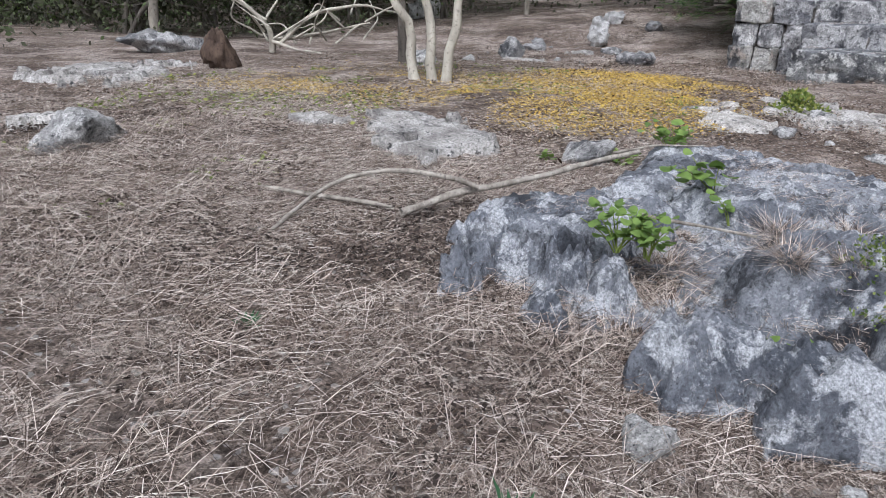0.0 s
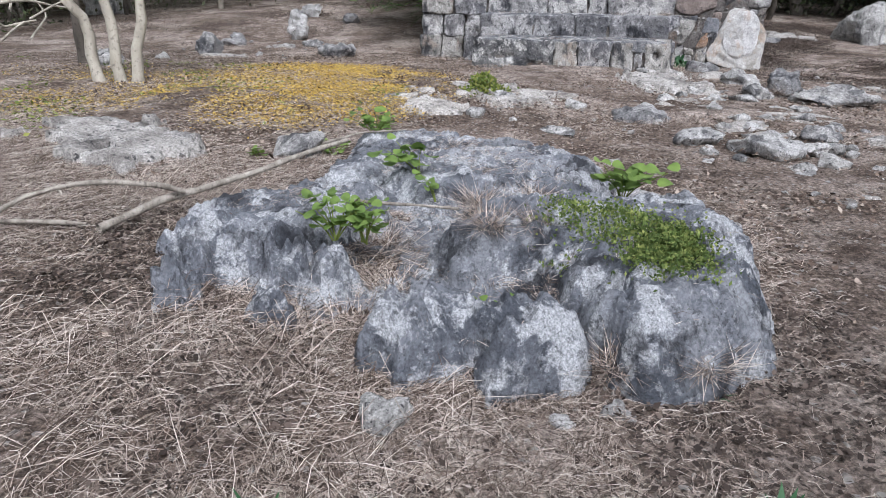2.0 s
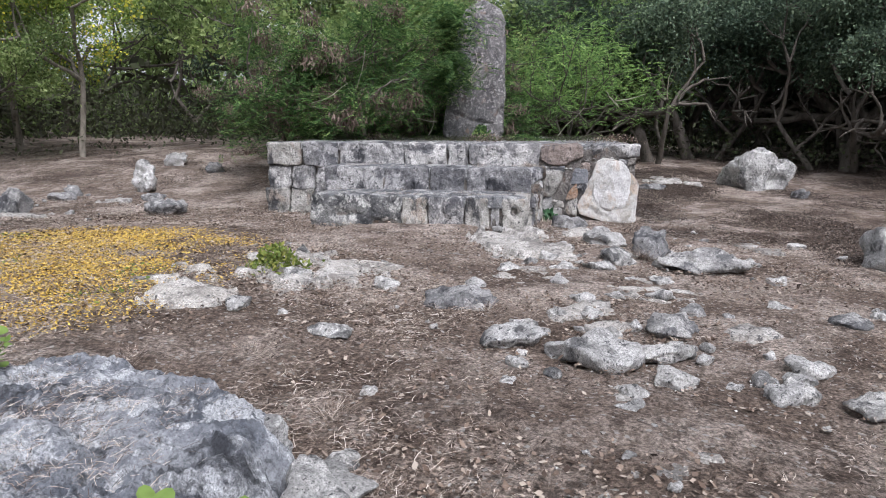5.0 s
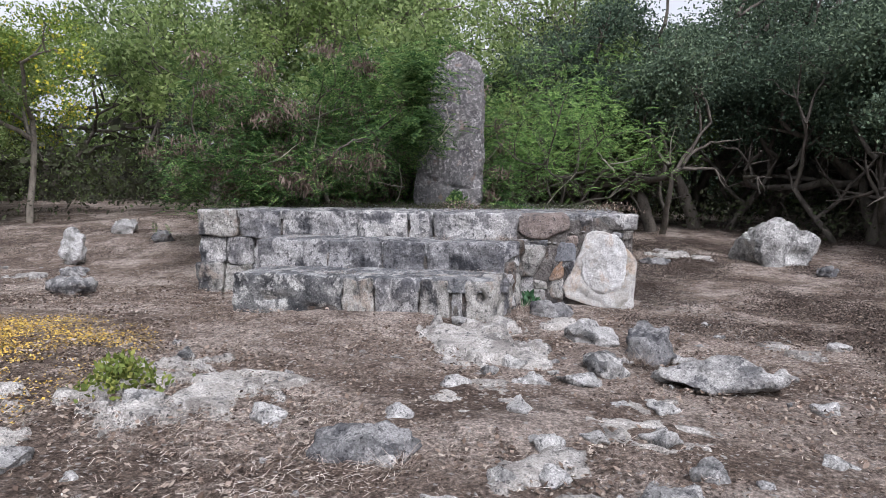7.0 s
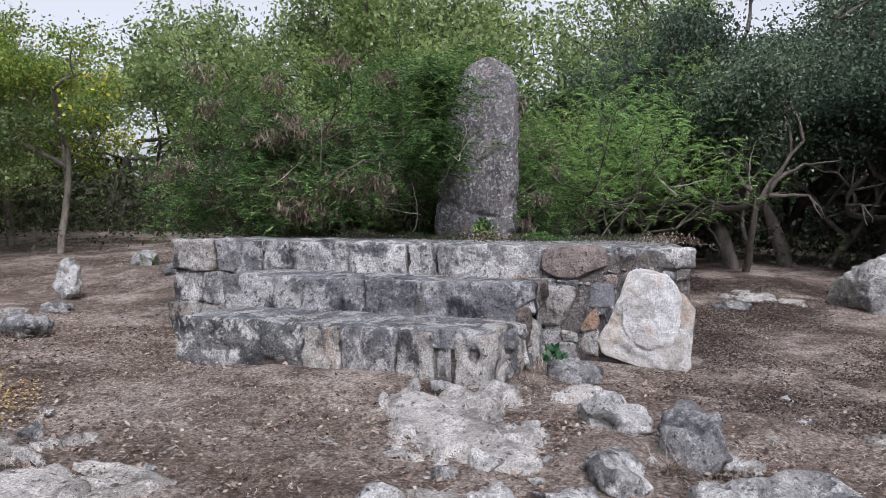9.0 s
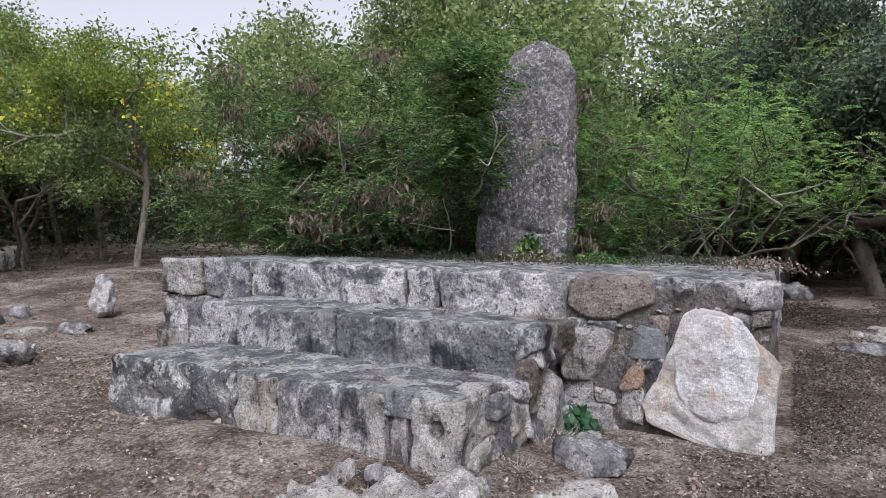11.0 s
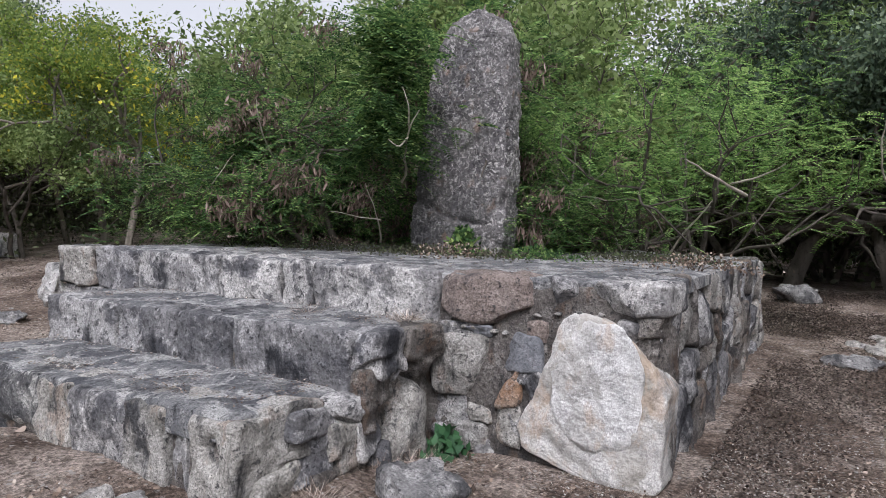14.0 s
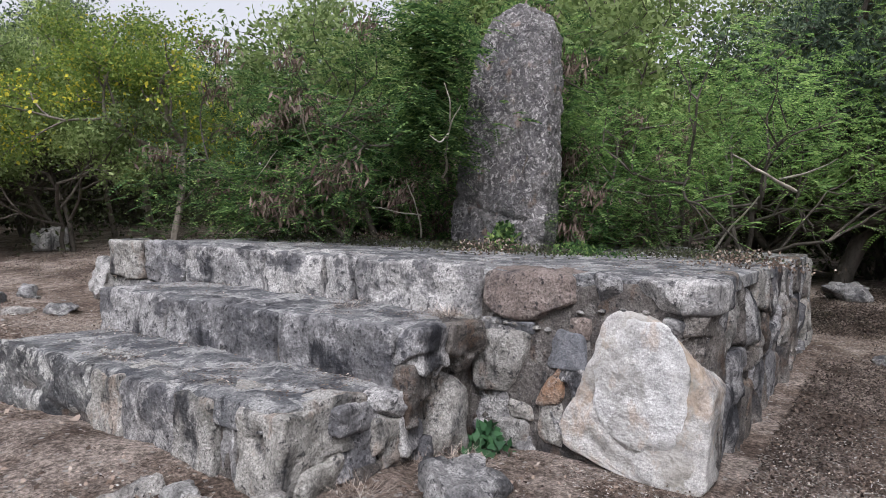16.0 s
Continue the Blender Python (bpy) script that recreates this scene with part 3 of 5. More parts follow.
block(12.14, 12.46, -1.15, -0.90, 0.14, 0.72, PALEBLOCK, 4, 0.14, 0.22, 14, label="pale upright stone", cuts=3)
for x, z, sx, sz, mat in ((12.06, 0.84, 0.16, 0.12, BLOCK), (12.34, 0.86, 0.15, 0.10, MORTAR), (12.5, 0.70, 0.12, 0.10, MORTAR), (12.2, 0.72, 0.12, 0.07, BLOCK), (12.55, 0.9, 0.09, 0.07, PALEBLOCK)):
    block(x - sx, x + sx, -1.12, -0.86, z - sz, z + sz, mat, 7, 0.2, 0.15, 14, cuts=3)
# right flank of the front
block(12.62, 13.0, -1.75, -1.10, 0.96, 1.28, REDBLOCK, 7, 0.16, 0.12, 14, label="reddish stone", cuts=2)
block(12.63, 13.0, -2.02, -1.74, 0.99, 1.27, BLOCK, 7, 0.18, 0.12, 14, cuts=2)
block(12.60, 13.1, -2.55, -2.00, 1.09, 1.29, BLOCK, 8, 0.16, 0.08, 14, cuts=2)
block(12.61, 12.98, -1.48, -1.02, 0.50, 0.87, PALEBLOCK, 8, 0.14, 0.2, 14, cuts=3)
block(12.625, 12.98, -1.81, -1.42, 0.69, 0.93, GREYBLOCK, 10, 0.08, 0.05, 14, cuts=2)
block(12.62, 12.95, -1.69, -1.49, 0.44, 0.70, ORANGEBLOCK, 8, 0.14, 0.2, 14, cuts=3)
block(12.66, 12.95, -1.46, -1.04, 0.26, 0.54, BLOCK, 9, 0.14, 0.14, 14, cuts=3)
block(12.65, 12.95, -1.66, -1.42, 0.18, 0.48, PALEBLOCK, 9, 0.14, 0.14, 14, cuts=3)
block(12.66, 12.95, -1.26, -1.02, 0.06, 0.30, BLOCK, 9, 0.14, 0.14, 14, cuts=3)
block(12.66, 12.95, -1.62, -1.22, 0.02, 0.24, BLOCK, 9, 0.14, 0.14, 14, cuts=3)
block(12.65, 12.95, -1.10, -0.94, 0.60, 0.95, BLOCK, 9, 0.14, 0.14, 14, cuts=2)
block(12.66, 12.95, -1.42, -1.08, 0.86, 0.97, BLOCK, 9, 0.14, 0.14, 14, cuts=2)
block(12.66, 12.95, -1.86, -1.68, 0.88, 1.02, REDBLOCK, 9, 0.14, 0.14, 14, cuts=2)
block(12.64, 13.0, -2.48, -2.26, 0.82, 1.07, BLOCK, 9, 0.14, 0.14, 14, cuts=2)
block(12.66, 13.0, -2.52, -2.40, 0.10, 1.0, MORTAR, 7, 0.2, 0.12, 14, cuts=2)
block(12.63, 12.9, -1.80, -1.64, 0.46, 0.72, BLOCK, 9, 0.14, 0.14, 14, cuts=2)
for y0, y1, z0, z1, mat in ((-1.25, -1.04, 0.86, 0.96, BLOCK), (-1.46, -1.26, 0.88, 0.965, GREYBLOCK), (-1.80, -1.62, 0.62, 0.70, BLOCK), (-1.47, -1.30, 0.34, 0.50, PALEBLOCK), (-1.30, -1.06, 0.30, 0.50, BLOCK),
                            (-1.70, -1.55, 0.28, 0.44, BLOCK), (-1.86, -1.70, 0.78, 0.98, BLOCK), (-1.45, -1.22, 0.14, 0.32, PALEBLOCK), (-1.16, -1.02, 0.50, 0.66, BLOCK), (-2.5, -2.36, 0.98, 1.1, MORTAR)):
    block(12.645, 12.95, y0, y1, z0, z1, mat, 9, 0.16, 0.16, 14, cuts=2)
for i in range(14):  # little wedge stones along the mortar lines
    y = -1.06 - i * 0.07 if i < 8 else -1.76 - (i - 8) * 0.13
    z = 0.955 - 0.004 * i if i < 8 else 1.05 + 0.02 * (i - 8) if i < 11 else 1.09 - 0.03 * (i - 11)
    block(12.632, 12.75, y - 0.024, y + 0.02, z - 0.012, z + 0.012, PALEBLOCK, 4, 0.2, 0.2, 4, "wedge_stone")
# the big pale slab at the corner
verts, faces = CUBES[40]
q = verts / (np.sum(np.abs(verts) ** 22, 1) ** (1 / 22))[:, None]
side_l = np.interp(q[:, 2], (-1, -0.86, -0.72, -0.5, 0.0, 0.5, 0.92, 1), (-2.22, -1.92, -1.70, -1.65, -1.76, -1.87, -1.93, -2.0))
side_r = np.interp(q[:, 2], (-1, -0.9, 0.2, 0.5, 0.85, 1), (-2.48, -2.53, -2.54, -2.45, -2.30, -2.16))
u = (q[:, 1] + 1) / 2
slab = np.stack([q[:, 0] * 0.16, side_r + (side_l - side_r) * u + 2.08, q[:, 2] * 0.49], 1)
slab += unit(verts) * (fbm(slab * 4, 77, 5, 0.6) * 0.022)[:, None]
bulge = sstep((0.34 - np.hypot(slab[:, 1] + 0.10, (slab[:, 2] + 0.02) * 0.75) + 0.07 * fbm(slab * np.array([0.3, 5, 5]), 79, 3)) / 0.05)
slab[:, 0] -= 0.02 * bulge * (q[:, 0] < -0.5)
ob = part("stone_slab", mesh_of("stone_slab", slab, faces), SLAB, platform, "large pale cream-coloured upright slab")
ob.location = (12.775 - 12.7, -2.08 - 0.3, 0.60 - 0.1)
v, f = lump((0.05, 0.27, 0.36), 177, 24, 3.2, 0.3, 1.2, 0.16, fine=0.05, cuts=3)
ob = part("spalled_face", mesh_of("spalled_face", v, f), SPALL, platform, "smooth whitish broken face of the slab")
ob.location = (12.615 - 12.7, -2.16 - 0.3, 0.68 - 0.1)
# right wall of the platform: tall ragged stones
rng = random.Random(5)
x = 12.95
while x < 17.35:
    w = rng.uniform(0.14, 0.30)
    cuts = [0.04, rng.uniform(0.35, 0.62), rng.uniform(0.75, 0.98), 1.27]
    for z0, z1 in zip(cuts[:-1], cuts[1:]):
        block(x, x + w * rng.uniform(0.85, 1.02), -2.49 + rng.uniform(-0.02, 0.03), -2.2, z0, z1, rng.choice((BLOCK, BLOCK, MORTAR, MORTAR, PALEBLOCK)), 8, 0.2, 0.16, 14, cuts=3)
    x += w
y = -2.3
while y < 3.0:
    w = rng.uniform(0.5, 0.8)
    block(17.2, 17.5, y, min(y + w, 3.2), 0.2, 1.26, BLOCK, 6, 0.14, 0.1)
    y += w
x = 13.1
while x < 17.3:
    w = rng.uniform(0.5, 0.8)
    for z0, z1 in ((0.1, 0.55), (0.56, 0.92), (0.93, 1.27)):
        block(x, x + w - 0.02, 2.95, 3.22, z0, z1, BLOCK, 6, 0.14, 0.1)
    x += w

# ---- the stele ----
verts, faces = CUBES[72]
q = verts / (np.sum(np.abs(verts) ** 8, 1) ** (1 / 8))[:, None]
z = (q[:, 2] + 1) / 2
right = np.interp(z, (0, 0.2, 0.86, 0.95, 1.0), (-0.43, -0.41, -0.40, -0.30, -0.08))
left = np.interp(z, (0, 0.12, 0.5, 0.82, 0.93, 1.0), (0.76, 0.70, 0.58, 0.44, 0.30, 0.08))
u = (q[:, 1] + 1) / 2
sy = right + (left - right) * u
sx = q[:, 0] * np.interp(z, (0, 0.9, 1), (0.21, 0.16, 0.10))
sz = z * 2.50 - 0.02
st = np.stack([sx, sy, sz], 1)
st += unit(verts) * (fbm(st * 4, 61, 4) * 0.022 + fbm(st * 17, 65, 3, 0.6) * 0.016)[:, None]
front = q[:, 0] < -0.5
crack = np.interp(sy, (-0.42, -0.2, 0.15, 0.5, 0.7), (0.62, 0.30, 0.34, 0.50, 0.55))
st[:, 0] += front * 0.06 * np.exp(-((sz - crack - 0.02) / 0.03) ** 2)
st[:, 0] += front * 0.10 * np.exp(-((sy + 0.38) / 0.07) ** 2 - ((sz - 0.50) / 0.12) ** 2)
stele = part("stele", mesh_of("stele", st, faces), STELE)
stele.matrix_basis = pose(15.12, 0.0, 1.26)
tagged(stele, "tall rough grey standing stone with a rounded top", "stele")


# ---- loose rocks ----
def rock(x, y, sx, sy, sz, turn=0, material=None, seed=1, name="rock", label="rough grey limestone rock half sunk in soil", power=2.6, sink=0.35, n=14, tilt=0, rough=0.4, skew=0.3, cuts=9):
    v, f = lump((sx / 2, sy / 2, sz / 2 * (1 + sink)), seed, n, power, rough, 1.5, skew, fine=0.12, cuts=cuts)
    ob = part(name, mesh_of(name, v, f), material or ROCK)
    ob.matrix_basis = pose(x, y, ground_z(x, y) + sz / 2 * (1 - sink) , tilt, 0, turn)
    return tagged(ob, label, "rock")


def plate(x, y, rx, ry, h, turn, seed, label="flat pale bedrock plate level with the soil", material=None, name="bedrock_plate"):
    """Bare bedrock that shows through the soil, with a ragged edge."""
    step = 0.035
    n = int(max(rx, ry) * 1.5 / step)
    s = np.arange(-n, n + 1) * step
    A, B = np.meshgrid(s, s, indexing="ij")
    a, b = A.ravel(), B.ravel()
    c, d = math.cos(radians(turn)), math.sin(radians(turn))
    wx, wy = x + a * c - b * d, y + a * d + b * c
    p = np.stack([wx, wy, wx * 0], 1)
    m = 1 - np.hypot(a / rx, b / ry) + 0.55 * fbm(p * 3.0, seed, 4, 0.6) - 0.6 * np.clip(fbm(p * 5.5, seed + 3, 4, 0.65) - 0.02, 0, 1)
    z = lay(wx, wy) - 0.10 + (h + 0.10) * sstep(m / 0.28) + sstep(m) * (0.03 * fbm(p * 4, seed + 5, 4, 0.6)) - 0.02 * np.abs(fbm(p * 9, seed + 8, 2)) * (m > 0.1)
    ob = part(name, mesh_of(name, np.stack([wx - x, wy - y, z - ground_z(x, y)], 1), grid_faces(len(s), len(s))), material or BEDROCK)
    ob.location = (x, y, ground_z(x, y))
    return tagged(ob, label, "rock")


# by the tree and at the field's left edge
rock(2.3, 4.5, 0.62, 0.5, 0.28, 35, PALEROCK, 11)
plate(2.65, 5.5, 0.30, 0.27, 0.099, 10, 12)
plate(4.1, 3.0, 0.45, 0.87, 0.099, -35, 13, "low pale grey slab of bedrock in dry grass")
plate(3.9, 3.95, 0.24, 0.30, 0.072, 0, 14)
rock(4.55, 1.95, 0.5, 0.42, 0.16, 20, ROCK, 15)
plate(4.6, 8.3, 1.14, 0.78, 0.099, 30, 16, "broad low grey bedrock hump")
rock(7.2, 10.8, 1.6, 0.8, 0.3, -30, ROCK, 17)
rock(9.0, 6.9, 0.5, 0.4, 0.14, 0, PALEROCK, 18)
rock(8.0, 6.1, 0.3, 0.3, 0.15, 0, PALEROCK, 19)
# between the tree and the platform
v_stone = rock(14.4, 6.3, 0.3, 0.5, 0.56, -20, PALEROCK, 21, "standing_stone", "small pale leaning stone standing on the ground", 2.4, 0.1, tilt=-12)
rock(17.2, 7.2, 0.5, 0.65, 0.28, 0, PALEROCK, 22, label="pale rounded limestone rock")
rock(16.3, 5.9, 0.45, 0.5, 0.25, 0, ROCK, 23)
rock(11.9, 4.5, 0.5, 0.85, 0.2, -20, ROCK, 24, label="low dark weathered limestone rock")
rock(11.5, 6.75, 0.45, 0.55, 0.3, 0, ROCK, 25)
rock(13.3, 7.2, 0.4, 0.5, 0.16, 0, ROCK, 26)
plate(12.9, 6.2, 0.30, 0.42, 0.063, 30, 27)
rock(13.9, 7.5, 0.3, 0.35, 0.16, 0, ROCK, 28)
plate(10.9, 6.1, 0.30, 0.48, 0.054, 10, 29)
rock(13.4, 5.6, 0.4, 0.5, 0.12, 10, ROCK, 30)
rock(17.0, 12.9, 0.8, 1.0, 0.55, 0, PALEROCK, 31, label="pale rounded rock under the trees")
# bedrock plates in the middle of the field
plate(7.15, 1.75, 0.54, 0.36, 0.045, 20, 33, "flat pale bedrock plate level with soil")
plate(8.15, 1.05, 0.66, 0.54, 0.054, -15, 34, "flat pale bedrock plate level with soil")
plate(8.55, 0.45, 0.36, 0.30, 0.036, 30, 35, "flat pale bedrock plate level with soil")
rock(6.45, 0.30, 0.3, 0.3, 0.08, 0, PALEROCK, 36)
# rubble to the right of the path
rock(7.55, -0.50, 0.5, 0.65, 0.122, 10, ROCK, 41, label="dark grey rock with a grass tuft beside it")
rock(6.6, -0.93, 0.38, 0.46, 0.122, 20, PALEROCK, 42)
rock(6.35, -1.42, 0.42, 0.62, 0.144, -10, PALEROCK, 43)
rock(6.42, -1.90, 0.3, 0.42, 0.086, 30, PALEROCK, 44)
rock(7.0, -2.05, 0.4, 0.45, 0.108, 0, ROCK, 45)
plate(7.0, -1.55, 0.24, 0.27, 0.041, 0, 46)
plate(7.5, -1.3, 0.36, 0.42, 0.036, 40, 47)
plate(6.96, -2.55, 0.21, 0.24, 0.045, 0, 48)
rock(6.25, -2.75, 0.22, 0.28, 0.094, 0, PALEROCK, 49)
rock(6.05, -2.6, 0.14, 0.16, 0.072, 0, PALEROCK, 50)
rock(5.75, -2.9, 0.35, 0.4, 0.072, 0, PALEROCK, 51)
rock(7.3, -3.35, 0.3, 0.3, 0.086, 0, ROCK, 52)
rock(6.15, -0.98, 0.14, 0.16, 0.058, 0, PALEROCK, 53)
plate(8.2, -2.0, 0.48, 0.54, 0.036, 0, 54, "flat pale bedrock plate level with soil")
# in front of the platform
plate(10.35, -0.85, 0.75, 0.63, 0.072, 15, 61, "broad pale bedrock slab before the steps")
rock(10.5, -1.85, 0.5, 0.52, 0.202, 20, PALEROCK, 62)
rock(10.05, -2.34, 0.45, 0.46, 0.29, 0, ROCK, 63, label="upright grey rock with dry grass tuft beside it")
rock(9.5, -1.9, 0.5, 0.38, 0.158, 40, PALEROCK, 64)
rock(9.1, -1.72, 0.3, 0.36, 0.101, 0, PALEROCK, 65)
rock(9.2, -2.78, 0.5, 0.95, 0.187, 5, ROCK, 66, label="wide flat-topped grey limestone rock")
rock(9.05, -1.36, 0.22, 0.26, 0.086, 0, PALEROCK, 67)
rock(11.78, -1.48, 0.62, 0.52, 0.173, 20, ROCK, 68, label="grey rock lying beside the steps")
plate(11.1, -1.55, 0.24, 0.24, 0.072, 0, 69)
rock(8.55, -1.95, 0.14, 0.15, 0.058, 0, PALEROCK, 70)
plate(9.6, -1.3, 0.21, 0.18, 0.045, 0, 71)
plate(10.7, -3.55, 0.21, 0.24, 0.045, 0, 72)
plate(10.4, -3.78, 0.18, 0.18, 0.036, 0, 73)
rock(9.75, -4.85, 0.9, 1.0, 0.360, 30, PALEROCK, 74, label="large pale limestone rock")
rock(17.2, -5.5, 0.9, 1.35, 0.66, -10, PALEROCK, 75, label="large pale rock with dark hollows under a tree", power=4, skew=0.15, cuts=4)
rock(15.9, -5.95, 0.35, 0.4, 0.180, 0, ROCK, 76)
plate(17.6, -3.95, 0.54, 0.54, 0.054, 0, 77)
rock(16.8, -3.4, 0.5, 0.6, 0.101, 0, ROCK, 78)
rock(20.5, -2.6, 0.7, 0.7, 0.252, 0, ROCK, 79)
# small stones near the outcrop
rock(4.38, -0.30, 0.52, 0.40, 0.13, 25, PALEROCK, 85, label="pale broken limestone rock against the outcrop")
rock(4.00, -0.48, 0.5, 0.32, 0.17, 35, PALEROCK, 86, label="pale broken limestone rock against the outcrop")
rock(3.74, -0.76, 0.2, 0.16, 0.13, 0, PALEROCK, 87, label="pale broken limestone rock against the outcrop")
rock(4.55, 0.02, 0.36, 0.3, 0.20, 0, PALEROCK, 88)
plate(8.7, -0.95, 1.1, 0.7, 0.015, 10, 55)
plate(9.3, -0.2, 0.7, 0.5, 0.015, 40, 56)
plate(5.3, -1.6, 0.6, 0.5, 0.01, 0, 57)
rock(1.76, 0.46, 0.14, 0.18, 0.09, 30, PALEROCK, 81, "small_stone", "small flat pale stone on dry grass")
rock(2.0, -0.22, 0.10, 0.12, 0.05, 0, PALEROCK, 82, "small_stone", "small pale stone on dry grass")
rock(1.9, -0.05, 0.08, 0.09, 0.05, 0, PALEROCK, 83, "small_stone", "small pale stone on dry grass")

# scattered small stones
pebbles = [rock(6.2, -1.05, 0.12, 0.10, 0.06, 0, PALEROCK, 90 + k, "small_stone", "small pale limestone piece lying on the soil", n=6, cuts=6) for k in range(4)]
for p in pebbles:
    tagged(p, group="scattered stones")
rng = random.Random(31)
spots = []
for cx, cy, sx, sy, n in ((6.7, -1.7, 0.7, 0.8, 34), (9.4, -1.6, 0.6, 0.6, 22), (8.2, 0.9, 0.9, 0.6, 12), (10.3, -3.4, 1.0, 0.8, 14), (12.5, 6.3, 1.3, 1.2, 14), (7.0, -3.2, 1.0, 0.7, 12), (5.6, -1.8, 0.6, 0.7, 8)):
    spots += [(rng.gauss(cx, sx), rng.gauss(cy, sy)) for _ in range(n)]
for k, (x, y) in enumerate(spots):
    if not (10.9 < x < 17.6 and -2.7 < y < 3.3):
        copy_thing(pebbles[k % 4], pose(x, y, ground_z(x, y) + 0.012, rng.uniform(-15, 15), 0, rng.uniform(0, 360)) @ Matrix.Scale(rng.choice((0.4, 0.6, 0.8, 1.0, 1.5, 2.0)), 4))
for k, p in enumerate(pebbles):
    p.matrix_basis = pose(6.0 + 0.35 * k, -1.2 - 0.2 * k, ground_z(6.2, -1.3) + 0.02, 0, 0, 50 * k)


# ---- dead branches, stump ----
def bent(points, n=14, seed=0, jig=0.015):
    pts = np.array(points, float)
    t = np.linspace(0, len(pts) - 1, n)
    out = np.stack([np.interp(t, range(len(pts)), pts[:, k]) for k in range(3)], 1)
    for _ in range(2):
        out[1:-1] = (out[:-2] + 2 * out[1:-1] + out[2:]) / 4
    return out + np.stack([fbm(out * 3 + 9 * k, seed + k, 2) for k in range(3)], 1) * jig


def branch_thing(name, label, paths, material=None):
    base = root(name, *paths[0][0][0], label, "branch")
    off = np.array(paths[0][0][0])
    for i, (pts, r0, r1) in enumerate(paths):
        path = bent(pts, 16, 7 * i + 3)
        part("stem" if i == 0 else "twig", mesh_of("stem", tube(path, np.linspace(r0, r1, len(path)), 8, i, 0.25)[0] - off, tube(path, np.linspace(r0, r1, len(path)), 8)[1]), material or DEADWOOD, base)
    return base


branch_thing("fallen_branch", "long pale dead branch lying against the outcrop", [
    ([(2.65, 2.12, 0.43), (2.97, 2.00, 0.46), (3.16, 1.84, 0.50), (3.47, 1.69, 0.53), (3.76, 1.57, 0.55), (4.04, 1.43, 0.58)], 0.021, 0.014),
    ([(3.95, 1.56, 0.57), (4.2, 1.42, 0.60), (4.45, 1.15, 0.58)], 0.010, 0.004),
    ([(3.2, 2.2, 0.40), (3.05, 2.15, 0.34), (2.95, 2.2, 0.30)], 0.010, 0.004)])
branch_thing("fallen_branch", "thin arched pale dead branch on dry grass", [
    ([(1.99, 2.41, 0.40), (2.30, 2.50, 0.47), (2.66, 2.53, 0.56), (2.84, 2.21, 0.59), (2.92, 2.03, 0.56), (3.02, 1.89, 0.50)], 0.010, 0.014),
    ([(3.02, 2.66, 0.49), (3.0, 2.55, 0.40), (2.96, 2.45, 0.34)], 0.006, 0.004)])
branch_thing("fallen_branch", "thin pale dead stick on dry grass", [
    ([(2.44, 2.96, 0.47), (2.54, 2.62, 0.46), (2.66, 2.19, 0.44)], 0.013, 0.012)])
branch_thing("fallen_branch", "thin grey dead stick on dry grass", [
    ([(3.3, 3.9, 0.36), (3.6, 3.5, 0.45), (3.85, 3.2, 0.50)], 0.010, 0.008)])
branch_thing("fallen_branch", "long thin dead stick lying in grass", [
    ([(2.9, 7.4, 0.46), (3.3, 6.4, 0.47), (3.7, 5.5, 0.46)], 0.018, 0.010)])
branch_thing("fallen_branch", "long thin dead stick lying in grass", [
    ([(4.4, 6.3, 0.46), (4.9, 5.6, 0.46), (5.2, 5.0, 0.46)], 0.016, 0.010)])
branch_thing("fallen_branch", "twisted dead twig on the outcrop", [
    ([(2.85, 0.95, 0.58), (3.0, 0.75, 0.52), (2.95, 0.5, 0.54)], 0.010, 0.006)])

# rotten stump
v, f = lump((0.24, 0.22, 0.32), 301, 14, 2.6, 0.5, 1.8, 0.3, fine=0.12)
v[:, :2] *= np.interp(v[:, 2], (-0.35, 0.35), (1.15, 0.45))[:, None]
stump = part("tree_stump", mesh_of("tree_stump", v, f), STUMPWOOD)
stump.matrix_basis = pose(6.0, 7.95, ground_z(6, 7.95) + 0.22)
tagged(stump, "dark rotten tree stump", "stump")

g = ground_z(8, 9.2)
rng = random.Random(77)
limbs = [([(8.1, 9.3, g), (8.0, 9.25, g + 0.45), (7.6, 9.7, g + 0.95)], 0.06, 0.02),
         ([(8.1, 9.2, g + 0.1), (8.5, 8.8, g + 0.6), (9.2, 8.4, g + 0.75), (9.9, 8.0, g + 0.6)], 0.045, 0.012),
         ([(8.1, 9.2, g + 0.2), (8.6, 9.0, g + 0.25), (9.4, 8.3, g + 0.45)], 0.04, 0.012),
         ([(8.0, 9.2, g + 0.2), (8.2, 8.8, g + 0.05), (8.4, 8.4, g)], 0.03, 0.01)]
for k in range(16):
    a, x0, y0, z0 = rng.uniform(0, 6.28), rng.uniform(7.8, 9.4), 0, g + rng.uniform(0.1, 0.6)
    y0 = 9.2 - (x0 - 8.0) * 0.6
    n1, n2 = rng.uniform(0.3, 0.6), rng.uniform(0.5, 1.1)
    limbs.append(([(x0, y0, z0), (x0 + n1 * math.cos(a), y0 + n1 * math.sin(a), z0 + 0.3), (x0 + n2 * math.cos(a + 0.5), y0 + n2 * math.sin(a + 0.5), z0 + rng.uniform(0.1, 0.9))], 0.02, 0.006))
branch_thing("fallen_tree", "pale dead fallen tree crown with bare limbs", limbs, PALEBARK)


